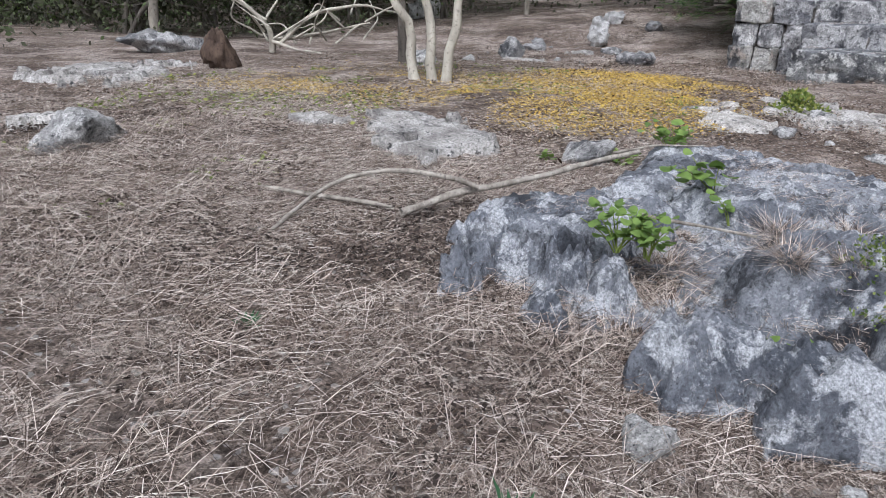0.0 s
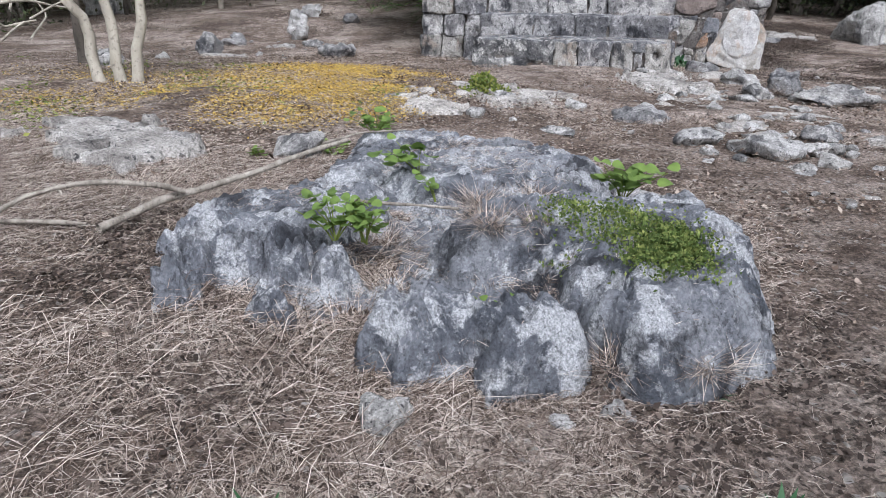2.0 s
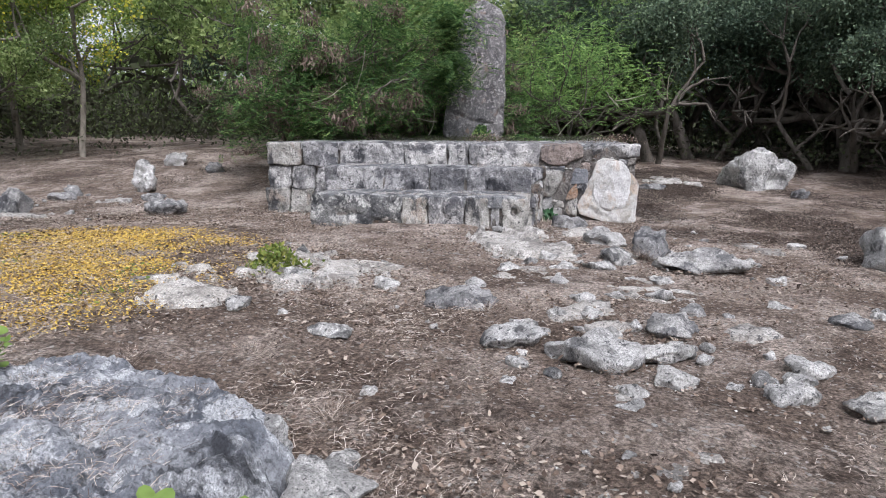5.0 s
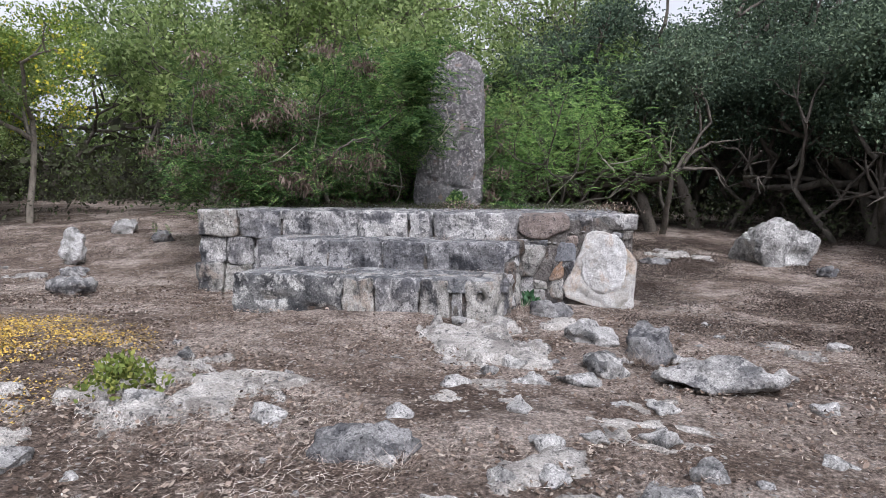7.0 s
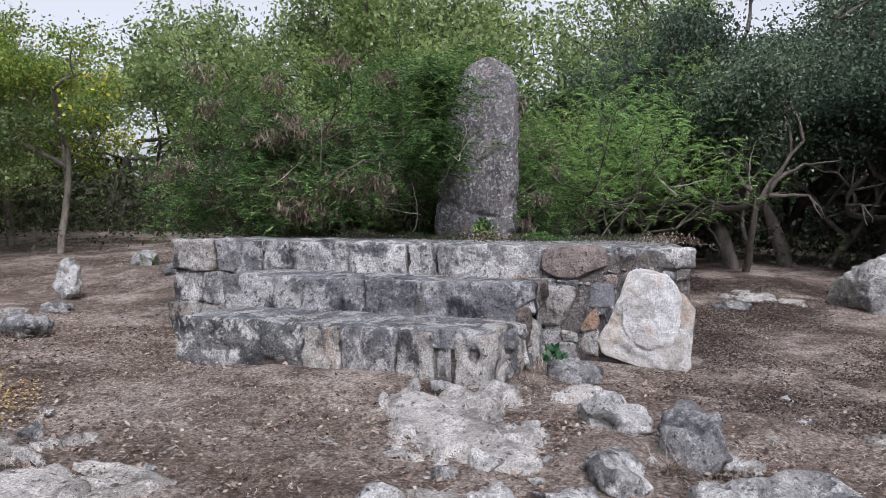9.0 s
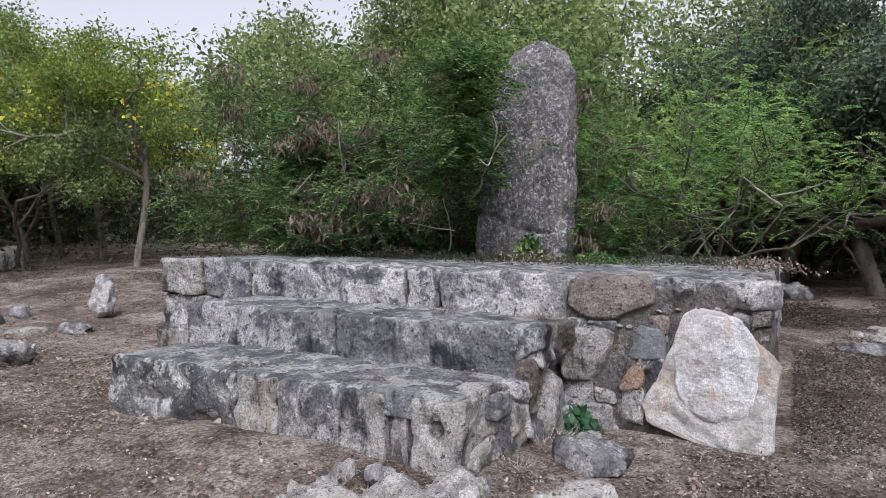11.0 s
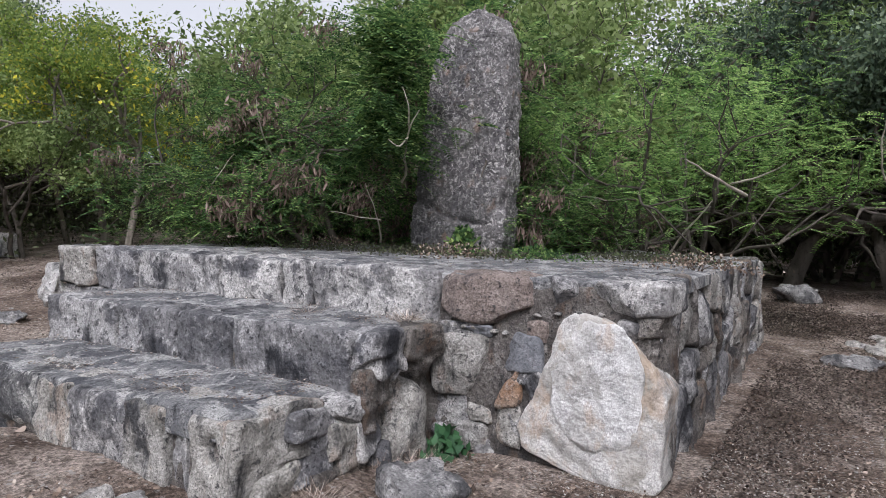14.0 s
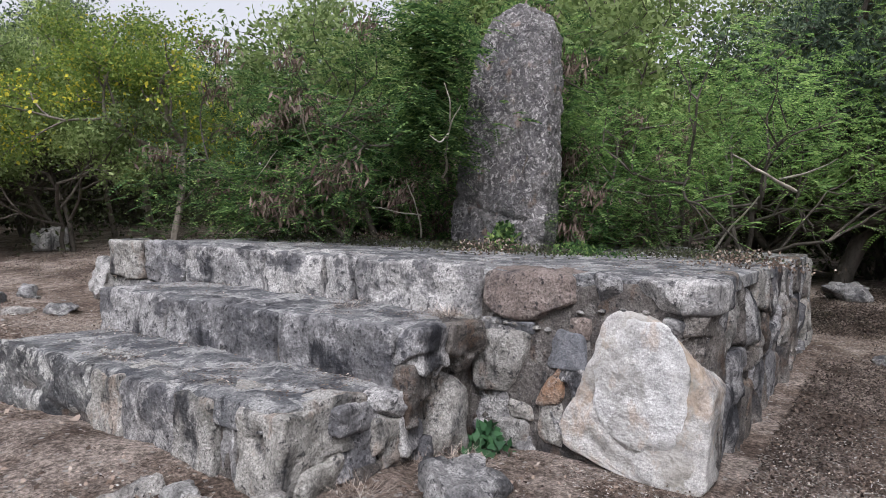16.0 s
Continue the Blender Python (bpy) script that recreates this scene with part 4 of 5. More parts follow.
# ---- trees and shrubs ----
def grow(rng, start, heading, length, radius, depth, spread, lift, tubes, tips, steps=5, split=3):
    pts, d = [np.array(start, float)], np.array(heading, float)
    for _ in range(steps):
        d = d + rng.normal(0, 0.16, 3) + np.array([0, 0, lift])
        d /= np.linalg.norm(d)
        pts.append(pts[-1] + d * length / steps)
    ends = radius * (0.62 if depth else 0.3)
    tubes.append((np.array(pts), np.linspace(radius, ends, len(pts))))
    if depth == 0:
        for k in (0.35, 0.6, 0.8, 1.0):
            i = k * steps
            a = int(min(i, steps - 1))
            tips.append((pts[a] + (pts[a + 1] - pts[a]) * (i - a), d))
        return
    for k in range(split):
        at = pts[-1] if k == 0 else pts[rng.randint(2, steps + 1)]
        side = rng.normal(0, 1, 3)
        side -= d * side.dot(d)
        side /= np.linalg.norm(side) + 1e-9
        h = d * (1 - spread * 0.5) + side * spread
        grow(rng, at, h / np.linalg.norm(h), length * rng.uniform(0.55, 0.8), ends, depth - 1, spread, lift, tubes, tips, steps, split)


def wood_mesh(tubes, sides=6):
    return joined([tube(p, r, sides if r[0] > 0.02 else 4, i, 0.2 if r[0] > 0.03 else 0) for i, (p, r) in enumerate(tubes)])


def leaf_cloud(rng, tips, per, reach, size, droop=0.2, slim=0.26):
    at = np.repeat(np.array([t[0] for t in tips]), per, 0)
    at = at + rng.normal(0, reach, at.shape) * np.array([1, 1, 0.7])
    along = unit(rng.normal(0, 1, at.shape) + np.array([0, 0, -droop])) * (size * rng.uniform(0.6, 1.3, (len(at), 1)))
    across = unit(np.cross(along, rng.normal(0, 1, at.shape))) * np.linalg.norm(along, axis=1, keepdims=True) * slim
    return quads(at, along, across)


def frond_cloud(rng, tips, per, reach, length=0.30, pairs=7, leaf=0.085):
    """Feathery compound leaves that arch out and down from the twig ends."""
    at = np.repeat(np.array([t[0] for t in tips]), per, 0)
    at = at + rng.normal(0, reach, at.shape)
    n = len(at)
    yaw = rng.uniform(0, 2 * math.pi, n)
    rise = rng.uniform(-0.5, 0.5, n)
    out = np.stack([np.cos(yaw) * np.cos(rise), np.sin(yaw) * np.cos(rise), np.sin(rise)], 1)
    side = np.stack([-np.sin(yaw), np.cos(yaw), np.zeros(n)], 1)
    side = unit(side + np.stack([np.zeros(n), np.zeros(n), rng.uniform(-0.35, 0.35, n)], 1))
    size = rng.uniform(0.7, 1.25, n)[:, None]
    vs = []
    fs = []
    count = 0
    for k in range(pairs):
        f = (k + 0.6) / pairs
        p = at + out * length * size * f + np.array([0, 0, -0.35]) * length * size * f * f
        ln = leaf * size * (1.0 - 0.55 * abs(f - 0.45))
        for s in (-1, 1):
            along = unit(out * 0.45 + side * s + np.array([0, 0, -0.25])) * ln
            across = unit(out * 0.9 - side * s * 0.4) * ln * 0.28
            v, q = quads(p, along, across)
            vs.append(v)
            fs.append(q + count)
            count += len(v)
    return np.vstack(vs), np.vstack(fs)


def tree(name, label, x, y, seed, stems, crown, leaf_material, bark, category="tree", depth=3, spread=0.75, lift=0.06, split=3, z=None, steps=5, where=None):
    rng = np.random.RandomState(seed)
    base = root(name, x, y, ground_z(x, y) - 0.05 if z is None else z, label, category)
    tubes, tips = [], []
    for (ox, oy), heading, length, radius in stems:
        grow(rng, (ox, oy, -0.1), heading, length, radius, depth, spread, lift, tubes, tips, steps, split)
    if where:
        tips = [t for t in tips if where(t[0])]
    v, f = wood_mesh(tubes)
    part("trunk", mesh_of("trunk", v, f), bark, base)
    v, f = crown(rng, tips)
    part("crown", mesh_of("crown", v, f, False), leaf_material, base)
    return base, tips


def up(a, b, c=1.0):
    v = np.array((a, b, c), float)
    return v / np.linalg.norm(v)


# feathery shrubs behind and over the platform
bush, tips = tree("shrub", "dense feathery green shrub with brown seed pods", 15.9, 2.3, 401,
                  [((0, 0), up(-0.35, 0.1), 1.5, 0.05), ((0.3, 0.6), up(-0.2, 0.5), 1.5, 0.045), ((0.4, -0.5), up(-0.1, -0.4), 1.6, 0.05), ((0.6, 0.2), up(0.3, 0.1), 1.7, 0.05), ((-0.3, 0.2), up(-0.8, 0.2), 1.2, 0.035)],
                  lambda r, t: frond_cloud(r, t, 13, 0.20, 0.22, 8, 0.052), FEATHER, SHADEGREYBARK, "shrub", 3, 0.85, 0.02, z=1.2, where=lambda p: not (p[0] < -0.5 and p[1] < -1.55 and (p[2] < 1.0 or p[1] < -2.3)))
rng = np.random.RandomState(9)
pods = [tips[int(i)] for i in rng.choice(len(tips), 80, replace=False)]
v, f = leaf_cloud(rng, pods, 130, 0.12, 0.12, 2.2, 0.10)
tagged(part("seed_pods", mesh_of("pod_mass", v, f, False), POD, bush, "hanging bunches of dry reddish brown pods"), kind="stuff")


def again(ob, x, y, z, turn, scale=1.0, label=""):
    c = copy_thing(ob, pose(x, y, z, 0, 0, turn) @ Matrix.Scale(scale, 4))
    return tagged(c, label)


again(bush, 16.5, 3.7, 1.0, 130, 0.8)
again(bush, 17.2, 0.9, 1.0, 75, 0.85)
again(bush, 19.9, 3.0, 0.4, 200, 1.2)
again(bush, 19.2, 1.8, 0.4, 20, 1.0)

rng = np.random.RandomState(17)
spray = [(np.array([14.15 + rng.normal(0, 0.16), 0.42 + rng.normal(0, 0.17), rng.uniform(2.2, 3.5)]) - np.array([15.9, 2.3, 1.2]), None) for _ in range(70)]
part("spray", mesh_of("spray", *frond_cloud(rng, spray, 16, 0.12, 0.22, 8, 0.052), False), FEATHER, bush)

airy, tips = tree("shrub", "airy bright green feathery shrub with bare lower stems", 18.2, -0.9, 431,
                  [((0, 0), up(-0.45, -0.2), 1.8, 0.045), ((0.2, 0.4), up(-0.3, 0.3), 1.9, 0.04), ((0.3, -0.4), up(0, -0.4), 1.8, 0.045), ((0.5, 0), up(0.4, 0.2), 2.0, 0.04)],
                  lambda r, t: frond_cloud(r, t, 9, 0.26, 0.22, 8, 0.048), AIRY, SHADEGREYBARK, "shrub", 3, 0.85, 0.07, where=lambda p: p[2] > 1.3)
again(airy, 21.8, -0.2, 0.5, 120, 1.15)
again(airy, 21.6, 2.6, 0.5, 210, 1.15)

def bare_limbs(parent, paths):
    off = np.array(parent.matrix_basis.translation)
    for k, (pts, r0, r1) in enumerate(paths):
        p = bent(pts, 12, 31 * k + 5, 0.03)
        v, f = tube(p, np.linspace(r0, r1, len(p)), 6, k, 0.2)
        part("bare_branch", mesh_of("bare_branch", v - off, f), PALEBARK, parent, "pale bare dead branch")


bare_limbs(bush, [([(14.6, 0.55, 2.0), (14.0, 0.1, 2.35), (13.80, -0.15, 2.55)], 0.014, 0.005), ([(14.0, 0.1, 2.35), (13.8, 0.05, 2.25), (13.7, 0.10, 2.30)], 0.009, 0.004), ([(13.95, 0.05, 2.4), (13.8, -0.02, 2.6), (13.75, 0.02, 2.75)], 0.008, 0.003),
                  ([(14.8, 0.95, 1.35), (14.5, 0.75, 1.6), (14.3, 0.8, 1.95)], 0.010, 0.004), ([(14.5, 0.75, 1.6), (14.3, 0.95, 1.62), (14.2, 1.15, 1.66)], 0.008, 0.003),
                  ([(14.5, 2.2, 2.2), (14.1, 2.0, 2.45), (13.9, 1.9, 2.8)], 0.012, 0.005), ([(14.3, 3.0, 1.9), (14.0, 2.6, 2.0), (13.9, 2.2, 2.25)], 0.009, 0.004)])
bare_limbs(airy, [([(15.6, -2.5, 1.9), (15.0, -2.3, 2.05), (14.6, -2.17, 2.15)], 0.016, 0.006), ([(15.3, -2.4, 1.98), (15.0, -2.7, 2.02), (14.7, -2.9, 2.1)], 0.010, 0.004),
                  ([(17.8, -1.0, 0.6), (17.4, -0.9, 1.3), (17.2, -0.5, 1.9)], 0.018, 0.008), ([(17.7, -1.1, 0.6), (17.4, -1.5, 1.4), (17.0, -2.0, 1.9)], 0.018, 0.008),
                  ([(16.9, -3.6, 2.05), (16.6, -3.5, 2.3), (16.3, -3.6, 2.7)], 0.014, 0.005)])

# broad trees of the surrounding woods
oak, _ = tree("tree", "slender woodland tree with light green leaves", 19.5, 13.0, 461, [((0, 0), up(0.03, 0.05), 2.4, 0.11)],
              lambda r, t: leaf_cloud(r, t, 40, 0.21, 0.09), CANOPY, TRUNKBARK, depth=4, spread=0.8, lift=0.05, where=lambda p: p[2] > 1.9)
grey, _ = tree("tree", "woodland tree with grey-green leaves and leaning trunk", 22.8, -7.0, 467, [((0, 0), up(0.1, -0.42), 2.3, 0.17), ((0.5, 0.4), up(0.3, 0.4), 2.0, 0.08)],
               lambda r, t: leaf_cloud(r, t, 52, 0.23, 0.085), GREYLEAF, SHADEGREYBARK, depth=4, spread=0.85, lift=0.06, where=lambda p: p[2] > 2.1)
many, _ = tree("tree", "many-stemmed woodland tree with thin trunks darkened for shade", 24.0, -3.0, 475, [((0, 0), up(0.3, 0.2), 2.2, 0.07), ((0.1, 0.2), up(-0.3, 0.4), 2.0, 0.06), ((-0.2, 0), up(-0.2, -0.4), 2.1, 0.06)],
               lambda r, t: leaf_cloud(r, t, 26, 0.21, 0.10), CANOPY, SHADEGREYBARK, depth=4, spread=0.75, lift=0.05, where=lambda p: p[2] > 1.8)
gold, gold_tips = tree("tree", "small tree with yellow blossoms and yellow-green leaves", 18.3, 10.3, 483, [((0, 0), up(0.0, 0.02), 2.6, 0.09)],
               lambda r, t: leaf_cloud(r, t, 55, 0.21, 0.085), YELLOWLEAF, TRUNKBARK, depth=4, spread=0.8, lift=0.05, where=lambda p: p[2] > 1.9)

rng = np.random.RandomState(23)
v, f = leaf_cloud(rng, [t for t in gold_tips if t[0][2] < 3.7 and rng.rand() < 0.3], 18, 0.24, 0.09, 0.2, 0.4)
part("blossom", mesh_of("blossom", v, f, False), BLOSSOM, gold, "bright yellow blossom")

rng = random.Random(21)
for i in range(46):
    ring = i % 3
    a = rng.uniform(-75, 100) if i < 40 else rng.uniform(100, 285)
    d = (14.5, 18.5, 24.0)[ring] + rng.uniform(-1.5, 2.5)
    x, y = 10.5 + d * math.cos(radians(a)), 1.0 + d * math.sin(radians(a))
    if a > 100 and a < 285:
        x, y = 4 + 14 * math.cos(radians(a)), 2 + 15 * math.sin(radians(a))
    if x < 21 and -6.5 < y < 8 and x > 9:
        x += 6
    if abs(math.atan2(y + 1.7, x - 4.8) - 0.62) < 0.07 or 0.27 < math.atan2(y + 2.8, x - 7.9) < 0.40 and x > 18:
        continue  # gaps in the woods where the sky shows
    src = (oak, many, many, grey)[rng.randrange(4)] if y > -3 else grey
    again(src, x, y, ground_z(x, y) - 0.05, rng.uniform(0, 360), (1.0, 1.3, 1.6)[ring] * rng.uniform(0.9, 1.2))
for x, y, a, k in ((21.4, -4.0, 150, 1.0), (22.5, -5.2, 200, 1.15), (20.2, -8.6, 120, 1.1), (24.5, 2.5, 60, 1.4), (23.0, 5.5, 10, 1.4)):
    again(grey if y < -1.6 else many, x, y, ground_z(x, y) - 0.05, a, k)
for x, y, a, k in ((19.6, -8.2, 40, 1.0), (18.0, -10.2, 150, 1.0), (21.5, -10.0, 250, 1.15), (25.0, -5.5, 310, 1.3), (16.0, -11.5, 80, 1.1)):
    again(grey, x, y, ground_z(x, y) - 0.05, a, k)
again(grey, 22.0, -2.4, 0.5, 40, 1.05)
again(many, 23.5, -0.6, 0.6, 140, 1.1)
again(oak, 17.5, 14.5, 0.5, 300, 1.1)
again(oak, 26.0, 4.0, 0.6, 170, 1.6)
again(oak, 23.0, 4.2, 0.6, 20, 1.45)
again(oak, 22.5, 6.5, 0.6, 220, 1.35)
again(gold, 19.5, 14.5, ground_z(19.5, 14.5), 140, 1.0)

# the three pale trunks in the yellow patch
g = ground_z(6.7, 4.9)
trio = root("tree", 6.7, 4.9, g - 0.05, "slender tree with several pale smooth trunks", "tree", "pale trunks")
rng = np.random.RandomState(5)
for ox, oy, dx, dy, r in ((0.08, -0.10, 0.10, -0.10, 0.06), (0.04, 0.10, -0.05, 0.04, 0.06), (0.0, 0.22, -0.12, 0.30, 0.06)):
    p = bent([(ox, oy, -0.1), (ox + dx * 0.3, oy + dy * 0.3, 0.5), (ox + dx * 2.2, oy + dy * 1.6, 1.5), (ox + dx * 3.0, oy + dy * 2.6, 2.8)], 16, int(r * 1e4) + int(oy * 100), 0.06)
    v, f = tube(p, np.interp(np.linspace(0, 1, 16), (0, 0.1, 1), (r * 1.6, r, r * 0.7)), 10, 3, 0.15)
    part("trunk", mesh_of("trunk", v, f), PALEBARK, trio)
ctips = [(np.array([rng.uniform(-1.3, 1.3), rng.uniform(-1.3, 1.3), rng.uniform(2.5, 4.0)]), None) for _ in range(60)]
v, f = leaf_cloud(rng, ctips, 40, 0.3, 0.10)
part("crown", mesh_of("crown", v, f, False), YELLOWLEAF, trio)
g = ground_z(8.2, 6.65)
lone = root("tree", 8.2, 6.65, g - 0.05, "single slender grey trunk", "tree", "pale trunks")
p = bent([(0, 0, -0.1), (0.02, 0.0, 0.8), (0.05, 0.03, 2.4)], 12, 8, 0.04)
part("trunk", mesh_of("trunk", *tube(p, np.interp(np.linspace(0, 1, 12), (0, 0.12, 1), (0.11, 0.07, 0.05)), 10, 3, 0.15)), SHADEGREYBARK, lone)
v, f = leaf_cloud(rng, [(t[0] * np.array([0.7, 0.7, 1]), None) for t in ctips], 24, 0.3, 0.10)
part("crown", mesh_of("crown", v, f, False), YELLOWLEAF, lone)

# undergrowth with understorey shade in its dark colour; far woods that close the view
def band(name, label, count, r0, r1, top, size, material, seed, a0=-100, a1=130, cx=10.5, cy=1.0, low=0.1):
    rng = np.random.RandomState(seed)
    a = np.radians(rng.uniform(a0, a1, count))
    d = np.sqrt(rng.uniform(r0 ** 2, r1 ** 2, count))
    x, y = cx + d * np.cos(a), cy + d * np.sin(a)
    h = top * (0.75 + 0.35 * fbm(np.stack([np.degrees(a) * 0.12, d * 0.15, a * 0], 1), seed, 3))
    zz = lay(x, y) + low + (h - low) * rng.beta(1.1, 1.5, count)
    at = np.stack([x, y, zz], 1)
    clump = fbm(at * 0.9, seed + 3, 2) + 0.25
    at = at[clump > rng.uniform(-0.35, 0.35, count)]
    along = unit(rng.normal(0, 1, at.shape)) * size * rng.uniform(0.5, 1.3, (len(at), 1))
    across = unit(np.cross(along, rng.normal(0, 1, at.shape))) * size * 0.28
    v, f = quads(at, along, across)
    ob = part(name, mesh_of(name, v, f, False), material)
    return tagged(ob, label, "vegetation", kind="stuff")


band("undergrowth", "tangled dry undergrowth beneath the trees, its shade put into dark colour", 80000, 12.0, 26, 2.2, 0.13, SHADEBRUSH, 71)
band("far_thicket", "thicket far among the trunks, its shade put into dark colour", 90000, 22, 44, 4.5, 0.55, SHADEBRUSH, 75, 0, 360)
band("far_woods", "dense green woods in the distance", 110000, 25, 40, 6.5, 0.32, CANOPY, 73, -22, 200)
band("far_woods", "dense dark grey-green woods in the distance", 90000, 22, 36, 6.5, 0.30, GREYLEAF, 74, -140, -4)


# ---- ground cover: straw, litter, petals, herbs ----
def off_rock(x, y):
    """False where the outcrop or the platform stands."""
    i = np.clip(((x - bx[0]) / CELL).astype(int), 0, len(bx) - 1)
    j = np.clip(((y - by[0]) / CELL).astype(int), 0, len(by) - 1)
    inside = (x > bx[0]) & (x < bx[-1]) & (y > by[0]) & (y < by[-1])
    bare = ~(inside & (outcrop_grid[i, j] > lay(x, y) + 0.03))
    plat = ((x > 12.6) & (x < 17.6) & (y > -2.65) & (y < 3.3)) | ((x > 11.0) & (x < 12.7) & (y > -1.05) & (y < 2.3))
    return bare & ~plat


def scatter(rng, count, x0, x1, y0, y1, seed, freq=0.9, cut=0.0):
    x, y = rng.uniform(x0, x1, count), rng.uniform(y0, y1, count)
    thick = fbm(np.stack([x, y, x * 0], 1) * freq, seed, 3)
    keep = (thick > cut + rng.uniform(-0.4, 0.4, count)) & off_rock(x, y)
    return x[keep], y[keep]


def straws(name, label, rng, x, y, length, width, lift, material=STRAW, heading=None):
    n = len(x)
    z = lay(x, y) + 0.01 + rng.uniform(0, 0.02, n)
    yaw = rng.uniform(0, 2 * math.pi, n) if heading is None else heading + rng.normal(0, 0.5, n)
    ln = length * rng.uniform(0.4, 1.5, n)
    bend = rng.normal(0, 0.5, n)
    rise = lift * rng.uniform(0.0, 1.0, n) * ln
    rows = []
    for k, f in enumerate((0.0, 0.5, 1.0)):
        a = yaw + bend * f
        cx, cy = x + np.cos(a) * ln * f, y + np.sin(a) * ln * f
        cz = z + rise * (4 * f * (1 - f) * 0.6 + f * 0.5)
        w = width * (1.0, 0.9, 0.35)[k]
        ox, oy = -np.sin(a) * w, np.cos(a) * w
        rows.append(np.stack([cx + ox, cy + oy, cz + w * 0.6], 1))
        rows.append(np.stack([cx - ox, cy - oy, cz - w * 0.2], 1))
    v = np.stack(rows, 1).reshape(-1, 3)
    b = np.arange(n)[:, None] * 6
    f = np.concatenate([b + np.array([0, 1, 3, 2]), b + np.array([2, 3, 5, 4])], 0)
    ob = part(name, mesh_of(name, v, f, False), material)
    return tagged(ob, label, "grass" if material is STRAW else "vegetation", kind="stuff")


rng = np.random.RandomState(101)
x, y = scatter(rng, 330000, 0.3, 4.6, -1.4, 5.0, 11, 1.4, -0.75)
keep = rng.uniform(0, 1, len(x)) < sstep((y + 1.3) / 1.2) * sstep((5.2 - x) / 1.5)
x, y = x[keep], y[keep]
straws("dry_grass", "matted pale dry grass straws lying on soil", rng, x, y, 0.085, 0.0008, 0.25)
x, y = scatter(rng, 60000, 0.3, 3.4, 0.2, 5.0, 12, 0.9, 0.0)
straws("dry_grass", "long matted pale dry grass straws lying on soil", rng, x, y, 0.24, 0.0011, 0.35)
x, y = scatter(rng, 80000, 2.5, 8.5, -1.0, 8.5, 15, 0.8, 0.0)
straws("dry_grass", "thin scattered dry grass straws", rng, x, y, 0.08, 0.0013, 0.25)
x, y = scatter(rng, 90000, 2.5, 13.5, -6.0, 9.0, 17, 0.8, 0.0)
straws("dry_grass", "thin scattered dry grass straws", rng, x, y, 0.05, 0.0013, 0.3)


# straw caught in the hollows of the outcrop
n = 60000
x, y = rng.uniform(1.9, 5.4, n), rng.uniform(-1.0, 2.6, n)
i, j = ((x - bx[0]) / CELL).astype(int), ((y - by[0]) / CELL).astype(int)
mean = sum(np.roll(np.roll(outcrop_grid, a, 0), b, 1) for a in (-7, 0, 7) for b in (-7, 0, 7)) / 9
hollow = (mean - outcrop_grid)[i, j]
thick = fbm(np.stack([x, y, x * 0], 1) * 2.2, 91, 3)
keep = (outcrop_grid[i, j] > lay(x, y)) & (hollow * 22 + thick * 0.6 > 0.35 + rng.uniform(-0.3, 0.5, n))
x, y = x[keep], y[keep]
rise = outcrop_grid[i, j][keep] - lay(x, y)
caught = straws("caught_straw", "dry straw caught in the hollows of the outcrop", rng, x, y, 0.07, 0.0009, 0.25)
co = np.empty(len(caught.data.vertices) * 3, dtype=np.float32)
caught.data.vertices.foreach_get("co", co)
co = co.reshape(-1, 3)
co[:, 2] += np.repeat(rise, 6)
caught.data.vertices.foreach_set("co", co.ravel())


def flakes(name, label, rng, x, y, size, material, lift=0.02, category="leaves"):
    n = len(x)
    at = np.stack([x, y, lay(x, y) + rng.uniform(0.005, lift + 0.006, n)], 1)
    yaw = rng.uniform(0, 2 * math.pi, n)
    ln = size * rng.uniform(0.4, 1.4, n)[:, None]
    tilt = rng.normal(0, 0.35, n)
    along = np.stack([np.cos(yaw), np.sin(yaw), tilt], 1) * ln
    across = np.stack([-np.sin(yaw), np.cos(yaw), rng.normal(0, 0.35, n)], 1) * ln * 0.32
    v, f = quads(at, along, across)
    return tagged(part(name, mesh_of(name, v, f, False), material), label, category, kind="stuff")


x, y = scatter(rng, 130000, 0.3, 13.5, -6.0, 9.0, 22, 1.5, -0.3)
flakes("leaf_litter", "fine dry crumbs of leaf and bark", rng, x, y, 0.016, LITTER)
# dark leaf crumbs that also paint the shaded gaps between straws
x, y = scatter(rng, 110000, 0.4, 3.5, -2.0, 6.0, 27, 2.2, 0.0)
flakes("leaf_litter", "dark crumbled leaves among the straw, carrying the shade of its gaps", rng, x, y, 0.024, SHADELITTER, 0.04)
x, y = scatter(rng, 50000, 0.5, 13.5, -6.0, 9.0, 24, 1.1, 0.2)
flakes("limestone_grit", "pale limestone grit strewn on the soil", rng, x, y, 0.014, GRIT, 0.012, "gravel")
x, y = scatter(rng, 22000, 10.6, 14.5, -3.8, -0.9, 26, 1.1, -0.2)
flakes("limestone_grit", "pale limestone grit beside the platform", rng, x, y, 0.011, GRIT, 0.012, "gravel")
x, y = scatter(rng, 60000, 0.3, 13.5, -6.0, 9.0, 23, 0.9, -0.2)
flakes("leaf_litter", "small dry brown leaves and bark crumbs", rng, x, y, 0.028, LITTER)
x, y = scatter(rng, 40000, 3.5, 12.5, -4.0, 5.0, 25, 1.3, 0.0)
flakes("leaf_litter", "small dry brown leaves and bark crumbs", rng, x, y, 0.035, LITTER)
x, y = scatter(rng, 16000, 13.0, 22.0, -8.0, 13.0, 29, 0.9, -0.2)
flakes("leaf_litter", "dry brown leaves under the trees", rng, x, y, 0.03, LITTER)

